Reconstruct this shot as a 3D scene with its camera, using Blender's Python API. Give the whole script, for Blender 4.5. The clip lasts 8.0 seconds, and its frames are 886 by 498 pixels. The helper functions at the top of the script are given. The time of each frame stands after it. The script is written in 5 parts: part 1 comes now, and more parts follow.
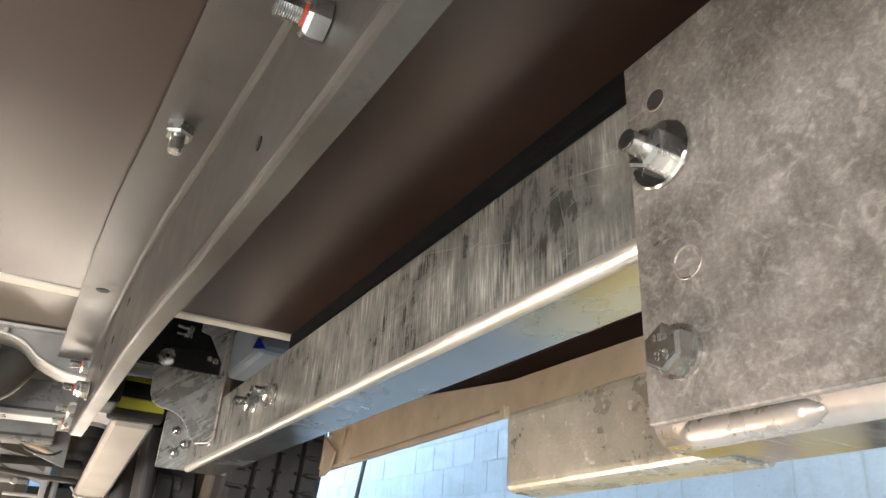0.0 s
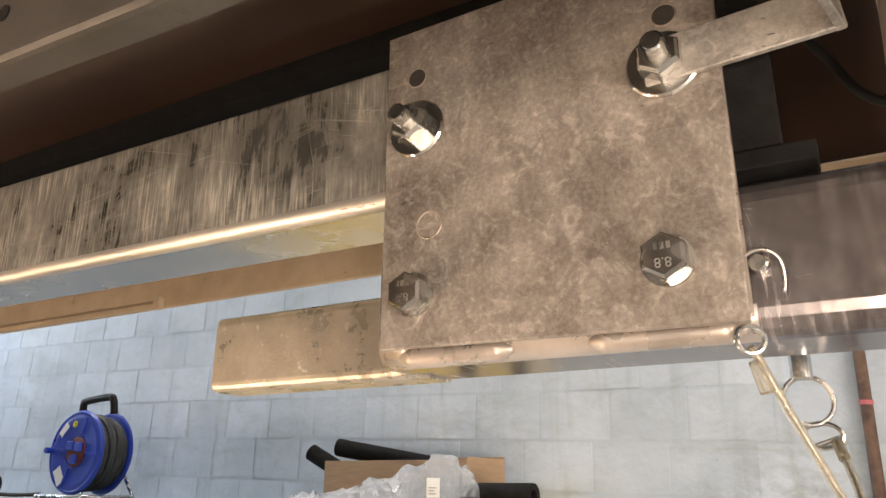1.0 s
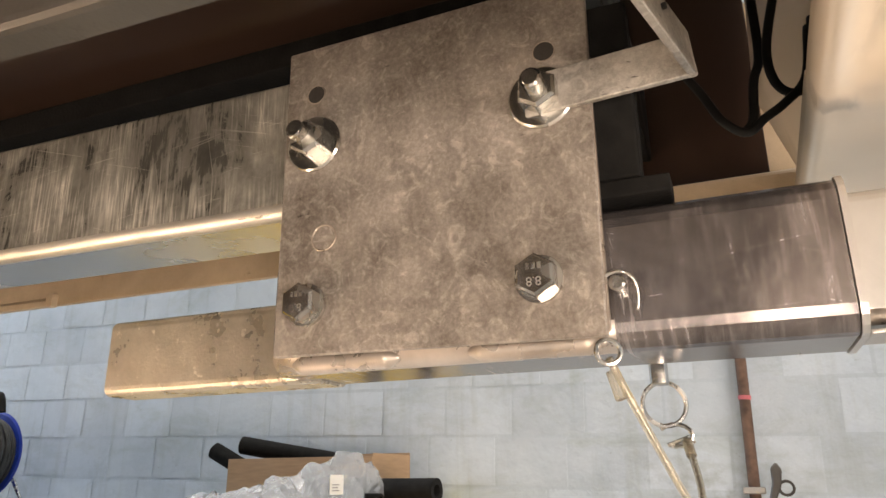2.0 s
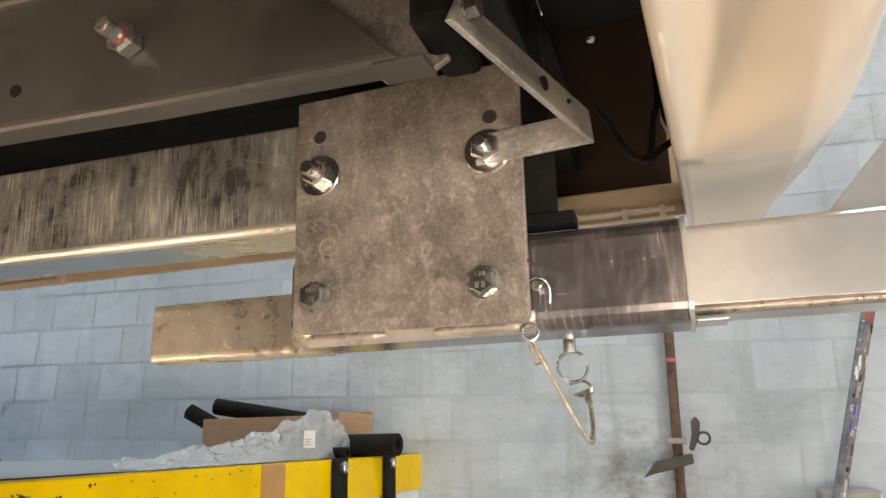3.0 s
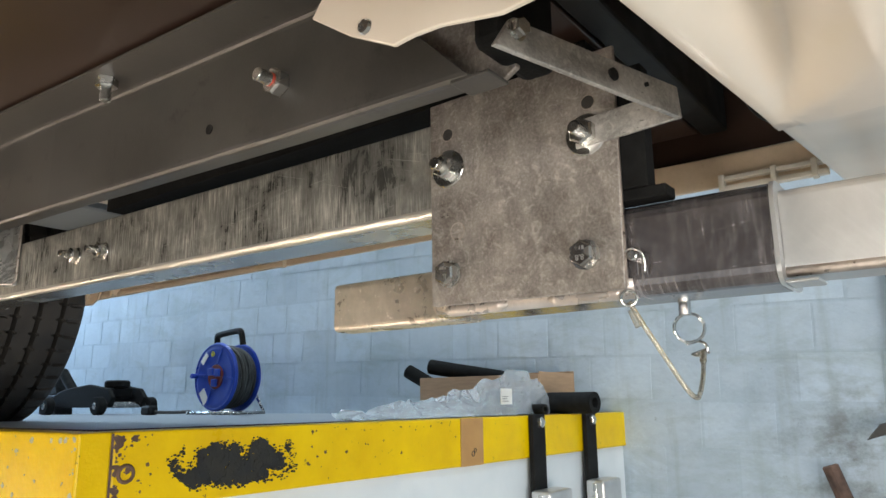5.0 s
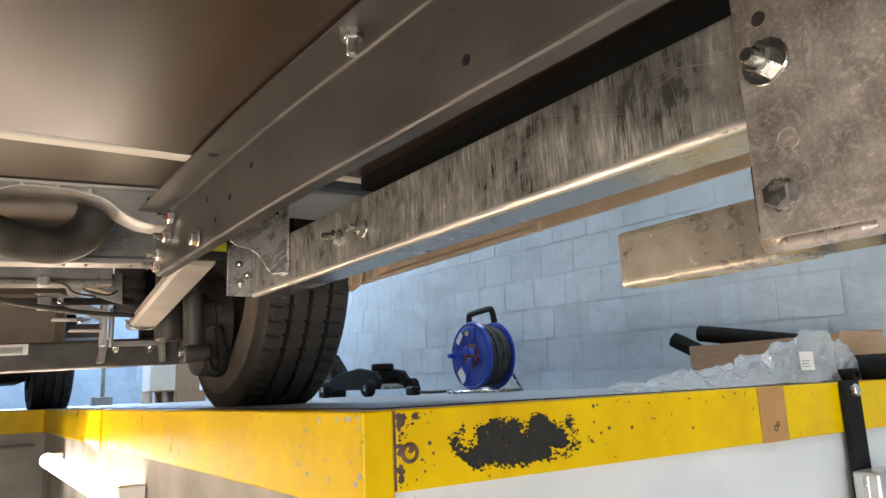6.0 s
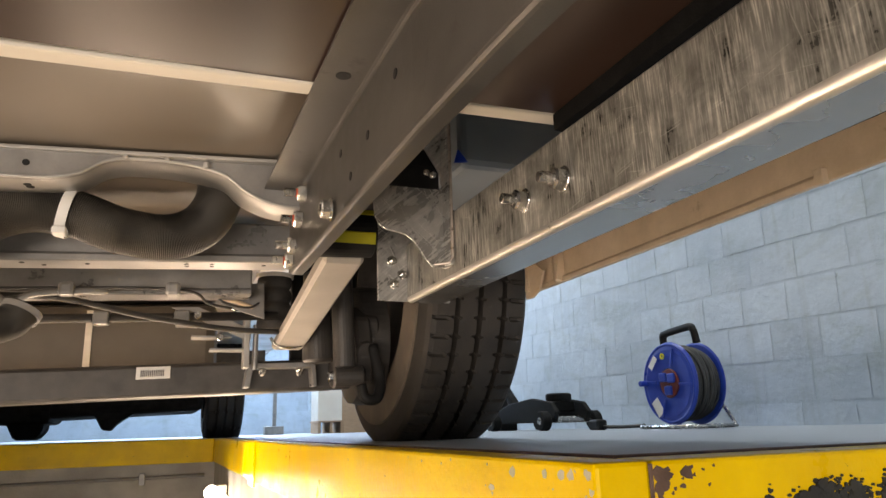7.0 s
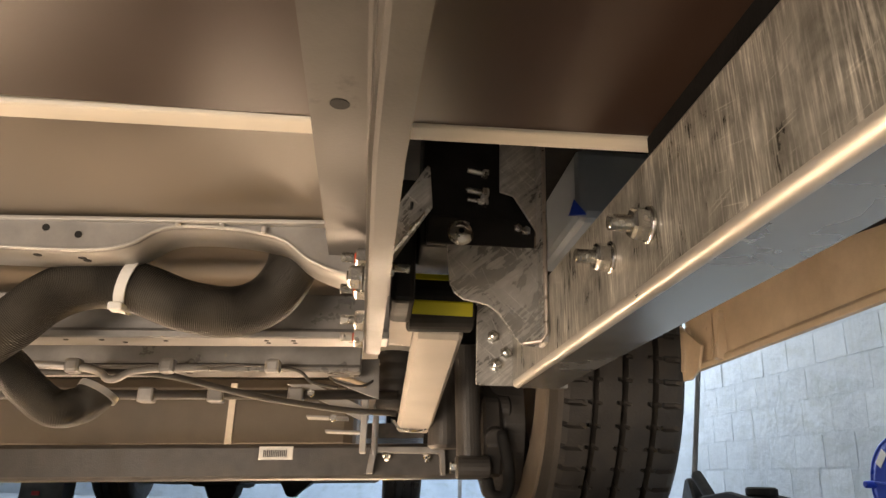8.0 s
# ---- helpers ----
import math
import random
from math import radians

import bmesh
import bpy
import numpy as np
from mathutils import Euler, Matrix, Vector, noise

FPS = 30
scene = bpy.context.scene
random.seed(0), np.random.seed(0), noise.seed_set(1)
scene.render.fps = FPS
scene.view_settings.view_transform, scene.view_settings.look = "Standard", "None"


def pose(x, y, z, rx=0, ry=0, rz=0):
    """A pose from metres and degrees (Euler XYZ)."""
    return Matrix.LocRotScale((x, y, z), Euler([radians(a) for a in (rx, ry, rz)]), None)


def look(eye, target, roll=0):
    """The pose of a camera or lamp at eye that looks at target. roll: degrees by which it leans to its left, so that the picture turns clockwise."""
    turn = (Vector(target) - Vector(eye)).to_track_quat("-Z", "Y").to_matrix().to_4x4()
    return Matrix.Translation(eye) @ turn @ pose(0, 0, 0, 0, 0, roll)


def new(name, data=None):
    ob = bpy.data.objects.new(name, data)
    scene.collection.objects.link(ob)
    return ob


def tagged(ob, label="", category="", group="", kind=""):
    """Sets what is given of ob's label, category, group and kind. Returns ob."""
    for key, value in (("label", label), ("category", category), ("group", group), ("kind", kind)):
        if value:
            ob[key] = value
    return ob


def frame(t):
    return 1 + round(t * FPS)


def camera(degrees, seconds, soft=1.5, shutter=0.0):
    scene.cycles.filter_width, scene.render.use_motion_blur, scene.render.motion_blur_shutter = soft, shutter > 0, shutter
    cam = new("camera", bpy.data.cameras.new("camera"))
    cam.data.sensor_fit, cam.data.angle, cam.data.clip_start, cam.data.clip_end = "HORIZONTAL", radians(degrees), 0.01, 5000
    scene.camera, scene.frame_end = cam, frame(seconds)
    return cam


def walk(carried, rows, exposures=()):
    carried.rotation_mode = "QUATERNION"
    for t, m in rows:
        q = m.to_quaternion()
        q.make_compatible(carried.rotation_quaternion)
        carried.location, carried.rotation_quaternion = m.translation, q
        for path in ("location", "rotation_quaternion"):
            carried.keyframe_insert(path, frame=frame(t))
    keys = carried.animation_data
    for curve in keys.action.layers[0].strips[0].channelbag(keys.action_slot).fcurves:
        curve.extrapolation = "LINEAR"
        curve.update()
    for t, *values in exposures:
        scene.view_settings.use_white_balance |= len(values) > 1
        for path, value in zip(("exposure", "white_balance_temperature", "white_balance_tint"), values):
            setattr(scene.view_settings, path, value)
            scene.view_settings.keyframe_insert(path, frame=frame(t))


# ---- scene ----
cam = camera(63.7, 8.0)
PATH = [
    (0, (0.705, 0.263, 0.045), (1.553, 1.845, 0.926), 3.7),
    (0.5, (0.668, 0.281, 0.049), (2.041, 1.536, 0.784), 2.0),
    (1, (0.619, 0.272, 0.048), (2.272, 1.204, 0.679), 0.6),
    (1.5, (0.633, 0.267, 0.052), (2.337, 1.1, 0.688), 0.6),
    (2, (0.603, 0.25, 0.051), (2.364, 0.97, 0.668), -0.5),
    (2.2, (0.578, 0.242, 0.050), (2.366, 0.903, 0.644), -0.8),
    (3.3, (0.435, 0.169, 0.034), (2.267, 0.797, 0.535), -0.9),
    (3.5, (0.433, 0.134, 0.034), (2.251, 0.805, 0.528), -0.7),
    (4, (0.44, 0.045, 0.036), (2.238, 0.787, 0.503), -0.2),
    (4.5, (0.436, 0.019, 0.038), (2.18, 0.895, 0.474), -0.0),
    (5, (0.428, 0.097, 0.031), (1.992, 1.269, 0.455), -0.6),
    (5.2, (0.434, 0.126, 0.03), (1.895, 1.427, 0.449), -0.6),
    (6.3, (0.502, 0.301, 0.017), (1.489, 1.994, 0.42), -2.3),
    (6.5, (0.529, 0.393, 0.008), (1.433, 2.124, 0.44), -1.6),
    (7, (0.593, 0.528, 0.027), (1.304, 2.334, 0.51), -1.7),
    (7.5, (0.722, 0.62, 0.049), (1.093, 2.5, 0.623), 0.3),
    (8, (0.762, 0.661, 0.079), (0.926, 2.543, 0.737), 1.7),
]
walk(cam, [(t, look(eye, target, roll)) for t, eye, target, roll in PATH],
     [(0.0, 0.82, 6250, 8), (0.3, 0.68, 6750, 10), (0.9, 0.60, 8250, 19), (1.6, 0.56, 8450, 20), (2.1, 0.5, 8250, 18), (3.4, 0.22, 7600, 14), (4.4, 0.12, 6600, 10), (5.0, 0.25, 6500, 7), (5.2, 0.28, 6700, 9), (6.3, 0.26, 7050, 13), (7.2, 0.32, 7900, 16), (8.0, 0.40, 8450, 17)])

# ---------- world and lamps ----------
world = bpy.data.worlds.new("world")
scene.world = world
world.use_nodes = True
wn = world.node_tree.nodes
sky = wn.new("ShaderNodeTexSky")
sky.sky_type = "NISHITA"
sky.sun_disc = False
sky.sun_elevation, sky.sun_rotation = radians(35), radians(40)
world.node_tree.links.new(sky.outputs[0], wn["Background"].inputs[0])
wn["Background"].inputs[1].default_value = 0.08


def area_lamp(name, place, target, sx, sy, watts, colour):
    data = bpy.data.lights.new(name, "AREA")
    data.shape, data.size, data.size_y = "RECTANGLE", sx, sy
    data.energy, data.color = watts, colour
    ob = new(name, data)
    ob.matrix_world = look(place, target)
    return ob


COOL, WARM = (0.80, 0.90, 1.0), (1.0, 0.82, 0.66)
# daylight through the glazed door at the front end, and the ceiling fittings
area_lamp("door_daylight", (0.6, 8.95, 2.0), (1.6, 3.0, 0.2), 3.1, 1.9, 320, (0.47, 0.69, 1.0))
area_lamp("ceiling_tube_front", (1.6, 3.6, 3.75), (1.8, 3.4, 0), 0.3, 3.0, 115, (0.74, 0.87, 1.0))
area_lamp("ceiling_tube_rear", (1.0, -1.2, 3.75), (1.6, -0.6, 0), 3.0, 0.3, 78, COOL)
area_lamp("back_door_daylight", (-1.6, -3.9, -0.88), (0.9, 0.4, 0.18), 3.0, 1.15, 122, (1.0, 0.96, 0.93))
# fluorescent tube on the pit wall, an unseen one opposite, an added fill lamp
area_lamp("pit_tube_glow", (0.735, 2.7, -0.150), (0.66, 2.6, 0.30), 0.05, 1.4, 7, WARM)
area_lamp("pit_tube_glow_far_side", (-0.28, 2.1, -0.62), (0.9, 1.5, 0.30), 0.06, 2.2, 23, WARM)
area_lamp("pit_fill_glow", (-0.8, 0.1, -0.5), (0.9, 0.3, 0.25), 0.08, 1.4, 13, (1.0, 0.90, 0.80))


# ---------- materials ----------
def mat(name, a, b, rough=0.6, metal=0.0, scale=30.0, stretch=(1, 1, 1), bump=0.15, fine=400.0, spots=None, spot_scale=60.0,
        spot_at=0.68, rough_var=0.12, detail=6.0, clear=0.0, spec=0.5, swirl=0.0, grit=0.5, world=False, spot_soft=0.03):
    m = bpy.data.materials.new(name)
    m.use_nodes = True
    nt = m.node_tree
    n, l = nt.nodes, nt.links
    bs = n["Principled BSDF"]
    tc = n.new("ShaderNodeTexCoord")
    mp = n.new("ShaderNodeMapping")
    mp.inputs["Scale"].default_value = stretch
    place = n.new("ShaderNodeNewGeometry").outputs["Position"] if world else tc.outputs["Object"]
    l.new(place, mp.inputs["Vector"])
    big = n.new("ShaderNodeTexNoise")
    big.inputs["Scale"].default_value, big.inputs["Detail"].default_value = scale, detail
    big.inputs["Distortion"].default_value, big.inputs["Roughness"].default_value = swirl, grit
    l.new(mp.outputs[0], big.inputs["Vector"])
    ramp = n.new("ShaderNodeValToRGB")
    ramp.color_ramp.elements[0].position, ramp.color_ramp.elements[1].position = 0.34, 0.68
    ramp.color_ramp.elements[0].color, ramp.color_ramp.elements[1].color = (*a, 1), (*b, 1)
    l.new(big.outputs["Fac"], ramp.inputs[0])
    colour = ramp.outputs[0]
    tiny = n.new("ShaderNodeTexNoise")
    tiny.inputs["Scale"].default_value, tiny.inputs["Detail"].default_value = fine, 3
    l.new(mp.outputs[0], tiny.inputs["Vector"])
    if spots:
        sp = n.new("ShaderNodeTexNoise")
        sp.inputs["Scale"].default_value, sp.inputs["Detail"].default_value, sp.inputs["Roughness"].default_value = spot_scale, 8, 0.7
        l.new(place, sp.inputs["Vector"])
        cut = n.new("ShaderNodeValToRGB")
        cut.color_ramp.elements[0].position, cut.color_ramp.elements[1].position = spot_at, spot_at + spot_soft
        l.new(sp.outputs["Fac"], cut.inputs[0])
        mx = n.new("ShaderNodeMix")
        mx.data_type = "RGBA"
        l.new(cut.outputs[0], mx.inputs["Factor"])
        l.new(colour, mx.inputs["A"])
        mx.inputs["B"].default_value = (*spots, 1)
        colour = mx.outputs["Result"]
    l.new(colour, bs.inputs["Base Color"])
    mr = n.new("ShaderNodeMapRange")
    mr.inputs["From Min"].default_value, mr.inputs["From Max"].default_value = 0.3, 0.7
    mr.inputs["To Min"].default_value, mr.inputs["To Max"].default_value = max(0.03, rough - rough_var), min(1, rough + rough_var)
    l.new(big.outputs["Fac"], mr.inputs["Value"])
    l.new(mr.outputs[0], bs.inputs["Roughness"])
    bs.inputs["Metallic"].default_value = metal
    bs.inputs["Specular IOR Level"].default_value = spec
    bs.inputs["Coat Weight"].default_value = clear
    if bump:
        add = n.new("ShaderNodeMath")
        add.operation = "ADD"
        l.new(big.outputs["Fac"], add.inputs[0])
        l.new(tiny.outputs["Fac"], add.inputs[1])
        bp = n.new("ShaderNodeBump")
        bp.inputs["Strength"].default_value, bp.inputs["Distance"].default_value = bump, 0.002
        l.new(add.outputs[0], bp.inputs["Height"])
        l.new(bp.outputs[0], bs.inputs["Normal"])
    return m


def plain(name, colour, rough=0.5, metal=0.0, alpha_glass=False, emit=0.0):
    m = bpy.data.materials.new(name)
    m.use_nodes = True
    bs = m.node_tree.nodes["Principled BSDF"]
    bs.inputs["Base Color"].default_value = (*colour, 1)
    bs.inputs["Roughness"].default_value, bs.inputs["Metallic"].default_value = rough, metal
    if alpha_glass:
        bs.inputs["Transmission Weight"].default_value, bs.inputs["IOR"].default_value = 0.86, 1.32
    if emit:
        bs.inputs["Emission Color"].default_value = (*colour, 1)
        bs.inputs["Emission Strength"].default_value = emit
    return m


def noise_field(n, l, source, scale, turn, detail, low, high, rough=0.5, swirl=0.0):
    """A stretched noise, turned about x, cut to the range low to high."""
    turned, mp = n.new("ShaderNodeMapping"), n.new("ShaderNodeMapping")
    turned.inputs["Rotation"].default_value = turn
    mp.inputs["Scale"].default_value = scale
    l.new(source, turned.inputs["Vector"])
    l.new(turned.outputs[0], mp.inputs["Vector"])
    tx = n.new("ShaderNodeTexNoise")
    tx.inputs["Scale"].default_value, tx.inputs["Detail"].default_value = 1.0, detail
    tx.inputs["Roughness"].default_value, tx.inputs["Distortion"].default_value = rough, swirl
    l.new(mp.outputs[0], tx.inputs["Vector"])
    mr = n.new("ShaderNodeMapRange")
    mr.inputs["From Min"].default_value, mr.inputs["From Max"].default_value = low, high
    l.new(tx.outputs["Fac"], mr.inputs["Value"])
    return mr.outputs[0]


def joined(n, l, a, b, how):
    """Two values, or a value and a number, put together."""
    mt = n.new("ShaderNodeMath")
    mt.operation = how
    l.new(a, mt.inputs[0])
    if isinstance(b, (int, float)):
        mt.inputs[1].default_value = b
    else:
        l.new(b, mt.inputs[1])
    return mt.outputs[0]


def blended(n, l, fac, a, colour):
    mx = n.new("ShaderNodeMix")
    mx.data_type = "RGBA"
    l.new(fac, mx.inputs["Factor"])
    l.new(a, mx.inputs["A"])
    mx.inputs["B"].default_value = (*colour, 1)
    return mx.outputs["Result"]


def streaked(name, dark, light, rough=0.34, face="x", tilt=0.0, metal=0.55, cloud_w=0.62, streak_w=0.42, wide_w=0.50, scratch_w=0.45, fine=420, relief=0.03, spread=(0.34, 0.70), span=1.0):
    """Galvanised or rolled sheet: cloudy blotches, upright smears, fine streaks and a few long scratches."""
    m = bpy.data.materials.new(name)
    m.use_nodes = True
    n, l = m.node_tree.nodes, m.node_tree.links
    bs = n["Principled BSDF"]
    tc = n.new("ShaderNodeTexCoord")

    def field(scale, turn, detail, low, high, grit=0.5, swirl=0.0):
        angle = radians(turn + tilt)
        rot = (angle, 0, 0) if face == "x" else (0, angle, 0)
        sc = scale if face == "x" else (scale[1], scale[0], scale[2])
        return noise_field(n, l, tc.outputs["Object"], sc, rot, detail, low, high, grit, swirl)

    def with_(a, b, how):
        return joined(n, l, a, b, how)
    cloud = field((10, 17, 15), 0, 12, spread[0], spread[1], 0.66, 0.5)
    blot = field((10, 75, 30), 3, 8, 0.42, 0.66, 0.62)
    streak = field((10, fine, 30), 2, 6, 0.48, 0.70)
    wide = field((10, 150, 19), -3, 7, 0.44, 0.70, 0.6)
    mask = field((10, 13, 16), 0, 8, 0.36, 0.62)
    scratch = with_(field((10, 14, 760), 9, 2, 0.685, 0.72), field((10, 700, 14), 14, 2, 0.70, 0.73), "ADD")
    scratch = with_(scratch, field((10, 12, 700), -16, 2, 0.70, 0.735), "ADD")
    scratch = with_(scratch, field((10, 22, 900), 3, 2, 0.70, 0.73), "ADD")
    mixed = with_(with_(cloud, cloud_w, "MULTIPLY"), with_(with_(streak, mask, "MULTIPLY"), streak_w, "MULTIPLY"), "ADD")
    mixed = with_(mixed, with_(with_(wide, blot, "MULTIPLY"), wide_w, "MULTIPLY"), "ADD")
    mixed = with_(mixed, with_(scratch, scratch_w, "MULTIPLY"), "ADD")
    ramp = n.new("ShaderNodeValToRGB")
    ramp.color_ramp.elements[0].color, ramp.color_ramp.elements[1].color = (*dark, 1), (*light, 1)
    l.new(mixed, ramp.inputs[0])
    l.new(ramp.outputs[0], bs.inputs["Base Color"])
    mr = n.new("ShaderNodeMapRange")
    mr.inputs["To Min"].default_value, mr.inputs["To Max"].default_value = rough - 0.1 * span, rough + 0.18 * span
    l.new(mixed, mr.inputs["Value"])
    l.new(mr.outputs[0], bs.inputs["Roughness"])
    bs.inputs["Metallic"].default_value = metal
    bp = n.new("ShaderNodeBump")
    bp.inputs["Strength"].default_value, bp.inputs["Distance"].default_value = relief, 0.0005
    l.new(with_(cloud, blot, "ADD"), bp.inputs["Height"])
    l.new(bp.outputs[0], bs.inputs["Normal"])
    return m


def mill_plate(name, dark, middle, light, rough=0.40, metal=0.45):
    """Hot rolled plate: pale bloom, brown clouding, upright runs and short dark pits."""
    m = bpy.data.materials.new(name)
    m.use_nodes = True
    n, l = m.node_tree.nodes, m.node_tree.links
    bs = n["Principled BSDF"]
    at = n.new("ShaderNodeTexCoord").outputs["Object"]
    cloud = noise_field(n, l, at, (24, 24, 24), (0, 0, 0), 15, 0.30, 0.72, 0.66, 0.2)
    bloom = noise_field(n, l, at, (70, 70, 70), (0, 0, 0), 6, 0.54, 0.64, 0.6, 2.2)
    runs = noise_field(n, l, at, (20, 60, 12), (radians(12), 0, 0), 6, 0.42, 0.66, 0.55)
    speck = noise_field(n, l, at, (300, 420, 420), (0, 0, 0), 4, 0.40, 0.70, 0.7)
    pits = noise_field(n, l, at, (120, 130, 620), (radians(-6), 0, 0), 3, 0.685, 0.72)
    where = noise_field(n, l, at, (20, 20, 20), (0, 0, 0), 3, 0.45, 0.62)
    tone = joined(n, l, joined(n, l, cloud, 0.46, "MULTIPLY"), joined(n, l, runs, 0.16, "MULTIPLY"), "ADD")
    tone = joined(n, l, tone, joined(n, l, bloom, 0.20, "MULTIPLY"), "ADD")
    tone = joined(n, l, tone, joined(n, l, speck, 0.22, "MULTIPLY"), "ADD")
    ramp = n.new("ShaderNodeValToRGB")
    ramp.color_ramp.elements[0].color, ramp.color_ramp.elements[1].color = (*dark, 1), (*light, 1)
    ramp.color_ramp.elements[0].position, ramp.color_ramp.elements[1].position = 0.12, 0.86
    mid = ramp.color_ramp.elements.new(0.46)
    mid.color = (*middle, 1)
    l.new(tone, ramp.inputs[0])
    col = blended(n, l, joined(n, l, joined(n, l, pits, where, "MULTIPLY"), 0.8, "MULTIPLY"), ramp.outputs[0], [c * 0.35 for c in dark])
    l.new(col, bs.inputs["Base Color"])
    mr = n.new("ShaderNodeMapRange")
    mr.inputs["To Min"].default_value, mr.inputs["To Max"].default_value = rough - 0.14, rough + 0.18
    l.new(cloud, mr.inputs["Value"])
    l.new(mr.outputs[0], bs.inputs["Roughness"])
    bs.inputs["Metallic"].default_value = metal
    bp = n.new("ShaderNodeBump")
    bp.inputs["Strength"].default_value, bp.inputs["Distance"].default_value = 0.22, 0.0006
    l.new(joined(n, l, joined(n, l, cloud, speck, "ADD"), joined(n, l, pits, where, "MULTIPLY"), "SUBTRACT"), bp.inputs["Height"])
    l.new(bp.outputs[0], bs.inputs["Normal"])
    return m


def painted_wall(name, low, high):
    """Thick paint on old blocks: uneven tone, grime, moss-grey stains and a grubby smear by the wall pipe."""
    m = bpy.data.materials.new(name)
    m.use_nodes = True
    n, l = m.node_tree.nodes, m.node_tree.links
    bs = n["Principled BSDF"]
    at = n.new("ShaderNodeNewGeometry").outputs["Position"]
    tone = noise_field(n, l, at, (3, 3, 3), (0, 0, 0), 12, 0.30, 0.70, 0.7)
    grime = noise_field(n, l, at, (5, 4, 9), (0, 0, 0), 12, 0.50, 0.74, 0.72, 0.6)
    spots = noise_field(n, l, at, (30, 30, 38), (0, 0, 0), 6, 0.66, 0.74, 0.7)
    runs = noise_field(n, l, at, (10, 26, 2.4), (0, 0, 0), 6, 0.54, 0.74, 0.6)
    grain = noise_field(n, l, at, (70, 70, 70), (0, 0, 0), 8, 0.2, 0.8, 0.7)
    lumps = noise_field(n, l, at, (16, 16, 16), (0, 0, 0), 4, 0.2, 0.8, 0.6)
    ramp = n.new("ShaderNodeValToRGB")
    ramp.color_ramp.elements[0].color, ramp.color_ramp.elements[1].color = (*low, 1), (*high, 1)
    l.new(tone, ramp.inputs[0])
    col = blended(n, l, joined(n, l, grime, 0.55, "MULTIPLY"), ramp.outputs[0], (0.27, 0.32, 0.30))
    col = blended(n, l, joined(n, l, runs, 0.30, "MULTIPLY"), col, (0.25, 0.28, 0.25))
    col = blended(n, l, joined(n, l, spots, 0.55, "MULTIPLY"), col, (0.15, 0.16, 0.14))
    away = n.new("ShaderNodeVectorMath")
    away.operation = "DISTANCE"
    l.new(at, away.inputs[0])
    away.inputs[1].default_value = (2.34, 0.34, -0.10)
    smear = n.new("ShaderNodeMapRange")
    smear.inputs["From Min"].default_value, smear.inputs["From Max"].default_value = 0.30, 0.06
    l.new(away.outputs["Value"], smear.inputs["Value"])
    patch = noise_field(n, l, at, (9, 9, 13), (0, 0, 0), 10, 0.44, 0.64, 0.7)
    col = blended(n, l, joined(n, l, joined(n, l, smear.outputs[0], patch, "MULTIPLY"), 0.75, "MULTIPLY"), col, (0.13, 0.13, 0.11))
    info = n.new("ShaderNodeObjectInfo")
    mr = n.new("ShaderNodeMapRange")
    mr.inputs["To Min"].default_value, mr.inputs["To Max"].default_value = 0.90, 1.05
    l.new(info.outputs["Random"], mr.inputs["Value"])
    hs = n.new("ShaderNodeHueSaturation")
    l.new(mr.outputs[0], hs.inputs["Value"])
    l.new(col, hs.inputs["Color"])
    l.new(hs.outputs[0], bs.inputs["Base Color"])
    bs.inputs["Roughness"].default_value = 0.50
    bp = n.new("ShaderNodeBump")
    bp.inputs["Strength"].default_value, bp.inputs["Distance"].default_value = 0.55, 0.004
    l.new(joined(n, l, joined(n, l, grain, 0.35, "MULTIPLY"), lumps, "ADD"), bp.inputs["Height"])
    l.new(bp.outputs[0], bs.inputs["Normal"])
    return m


M_WALL = painted_wall("painted_block", (0.395, 0.475, 0.55), (0.545, 0.625, 0.695))
M_MORTAR = painted_wall("painted_mortar", (0.355, 0.43, 0.50), (0.485, 0.565, 0.63))
M_FLOOR = mat("grey_floor_paint", (0.22, 0.25, 0.28), (0.33, 0.36, 0.39), 0.5, 0, 7, bump=0.2, spots=(0.12, 0.12, 0.12), spot_scale=18)
M_CONCRETE = mat("pit_concrete", (0.33, 0.31, 0.28), (0.52, 0.50, 0.46), 0.85, 0, 6, bump=0.6, fine=90, spots=(0.2, 0.18, 0.16), spot_scale=9)
M_WHITEFACE = mat("white_painted_face", (0.62, 0.66, 0.68), (0.74, 0.77, 0.78), 0.55, 0, 6, bump=0.2, spots=(0.45, 0.45, 0.44), spot_scale=14)
M_CEIL = mat("ceiling_board", (0.60, 0.60, 0.58), (0.70, 0.70, 0.68), 0.9, 0, 3, bump=0.1)
M_YELLOW = mat("chipped_yellow_paint", (0.72, 0.45, 0.0), (0.88, 0.60, 0.0), 0.36, 0, 8, spec=0.22, bump=0.3, fine=150, spots=(0.15, 0.085, 0.04), spot_scale=42, spot_at=0.655, detail=10, grit=0.62)
M_BARE = mat("bare_grey_chip", (0.40, 0.37, 0.30), (0.52, 0.48, 0.40), 0.5, 0.1, 60, bump=0.1)
M_BLACKSPOT = mat("black_spray_patch", (0.010, 0.010, 0.010), (0.028, 0.026, 0.020), 0.6, 0, 60, bump=0.3, spots=(0.62, 0.38, 0.01), spot_scale=60, spot_at=0.69)
M_GALV = streaked("galvanised_sheet", (0.070, 0.068, 0.060), (0.90, 0.87, 0.79), cloud_w=0.50, streak_w=0.66, wide_w=0.40, scratch_w=0.22, fine=560)
M_GALV2 = streaked("galvanised_bracket", (0.20, 0.195, 0.185), (0.80, 0.785, 0.75), 0.30, "y", -50, streak_w=0.30)
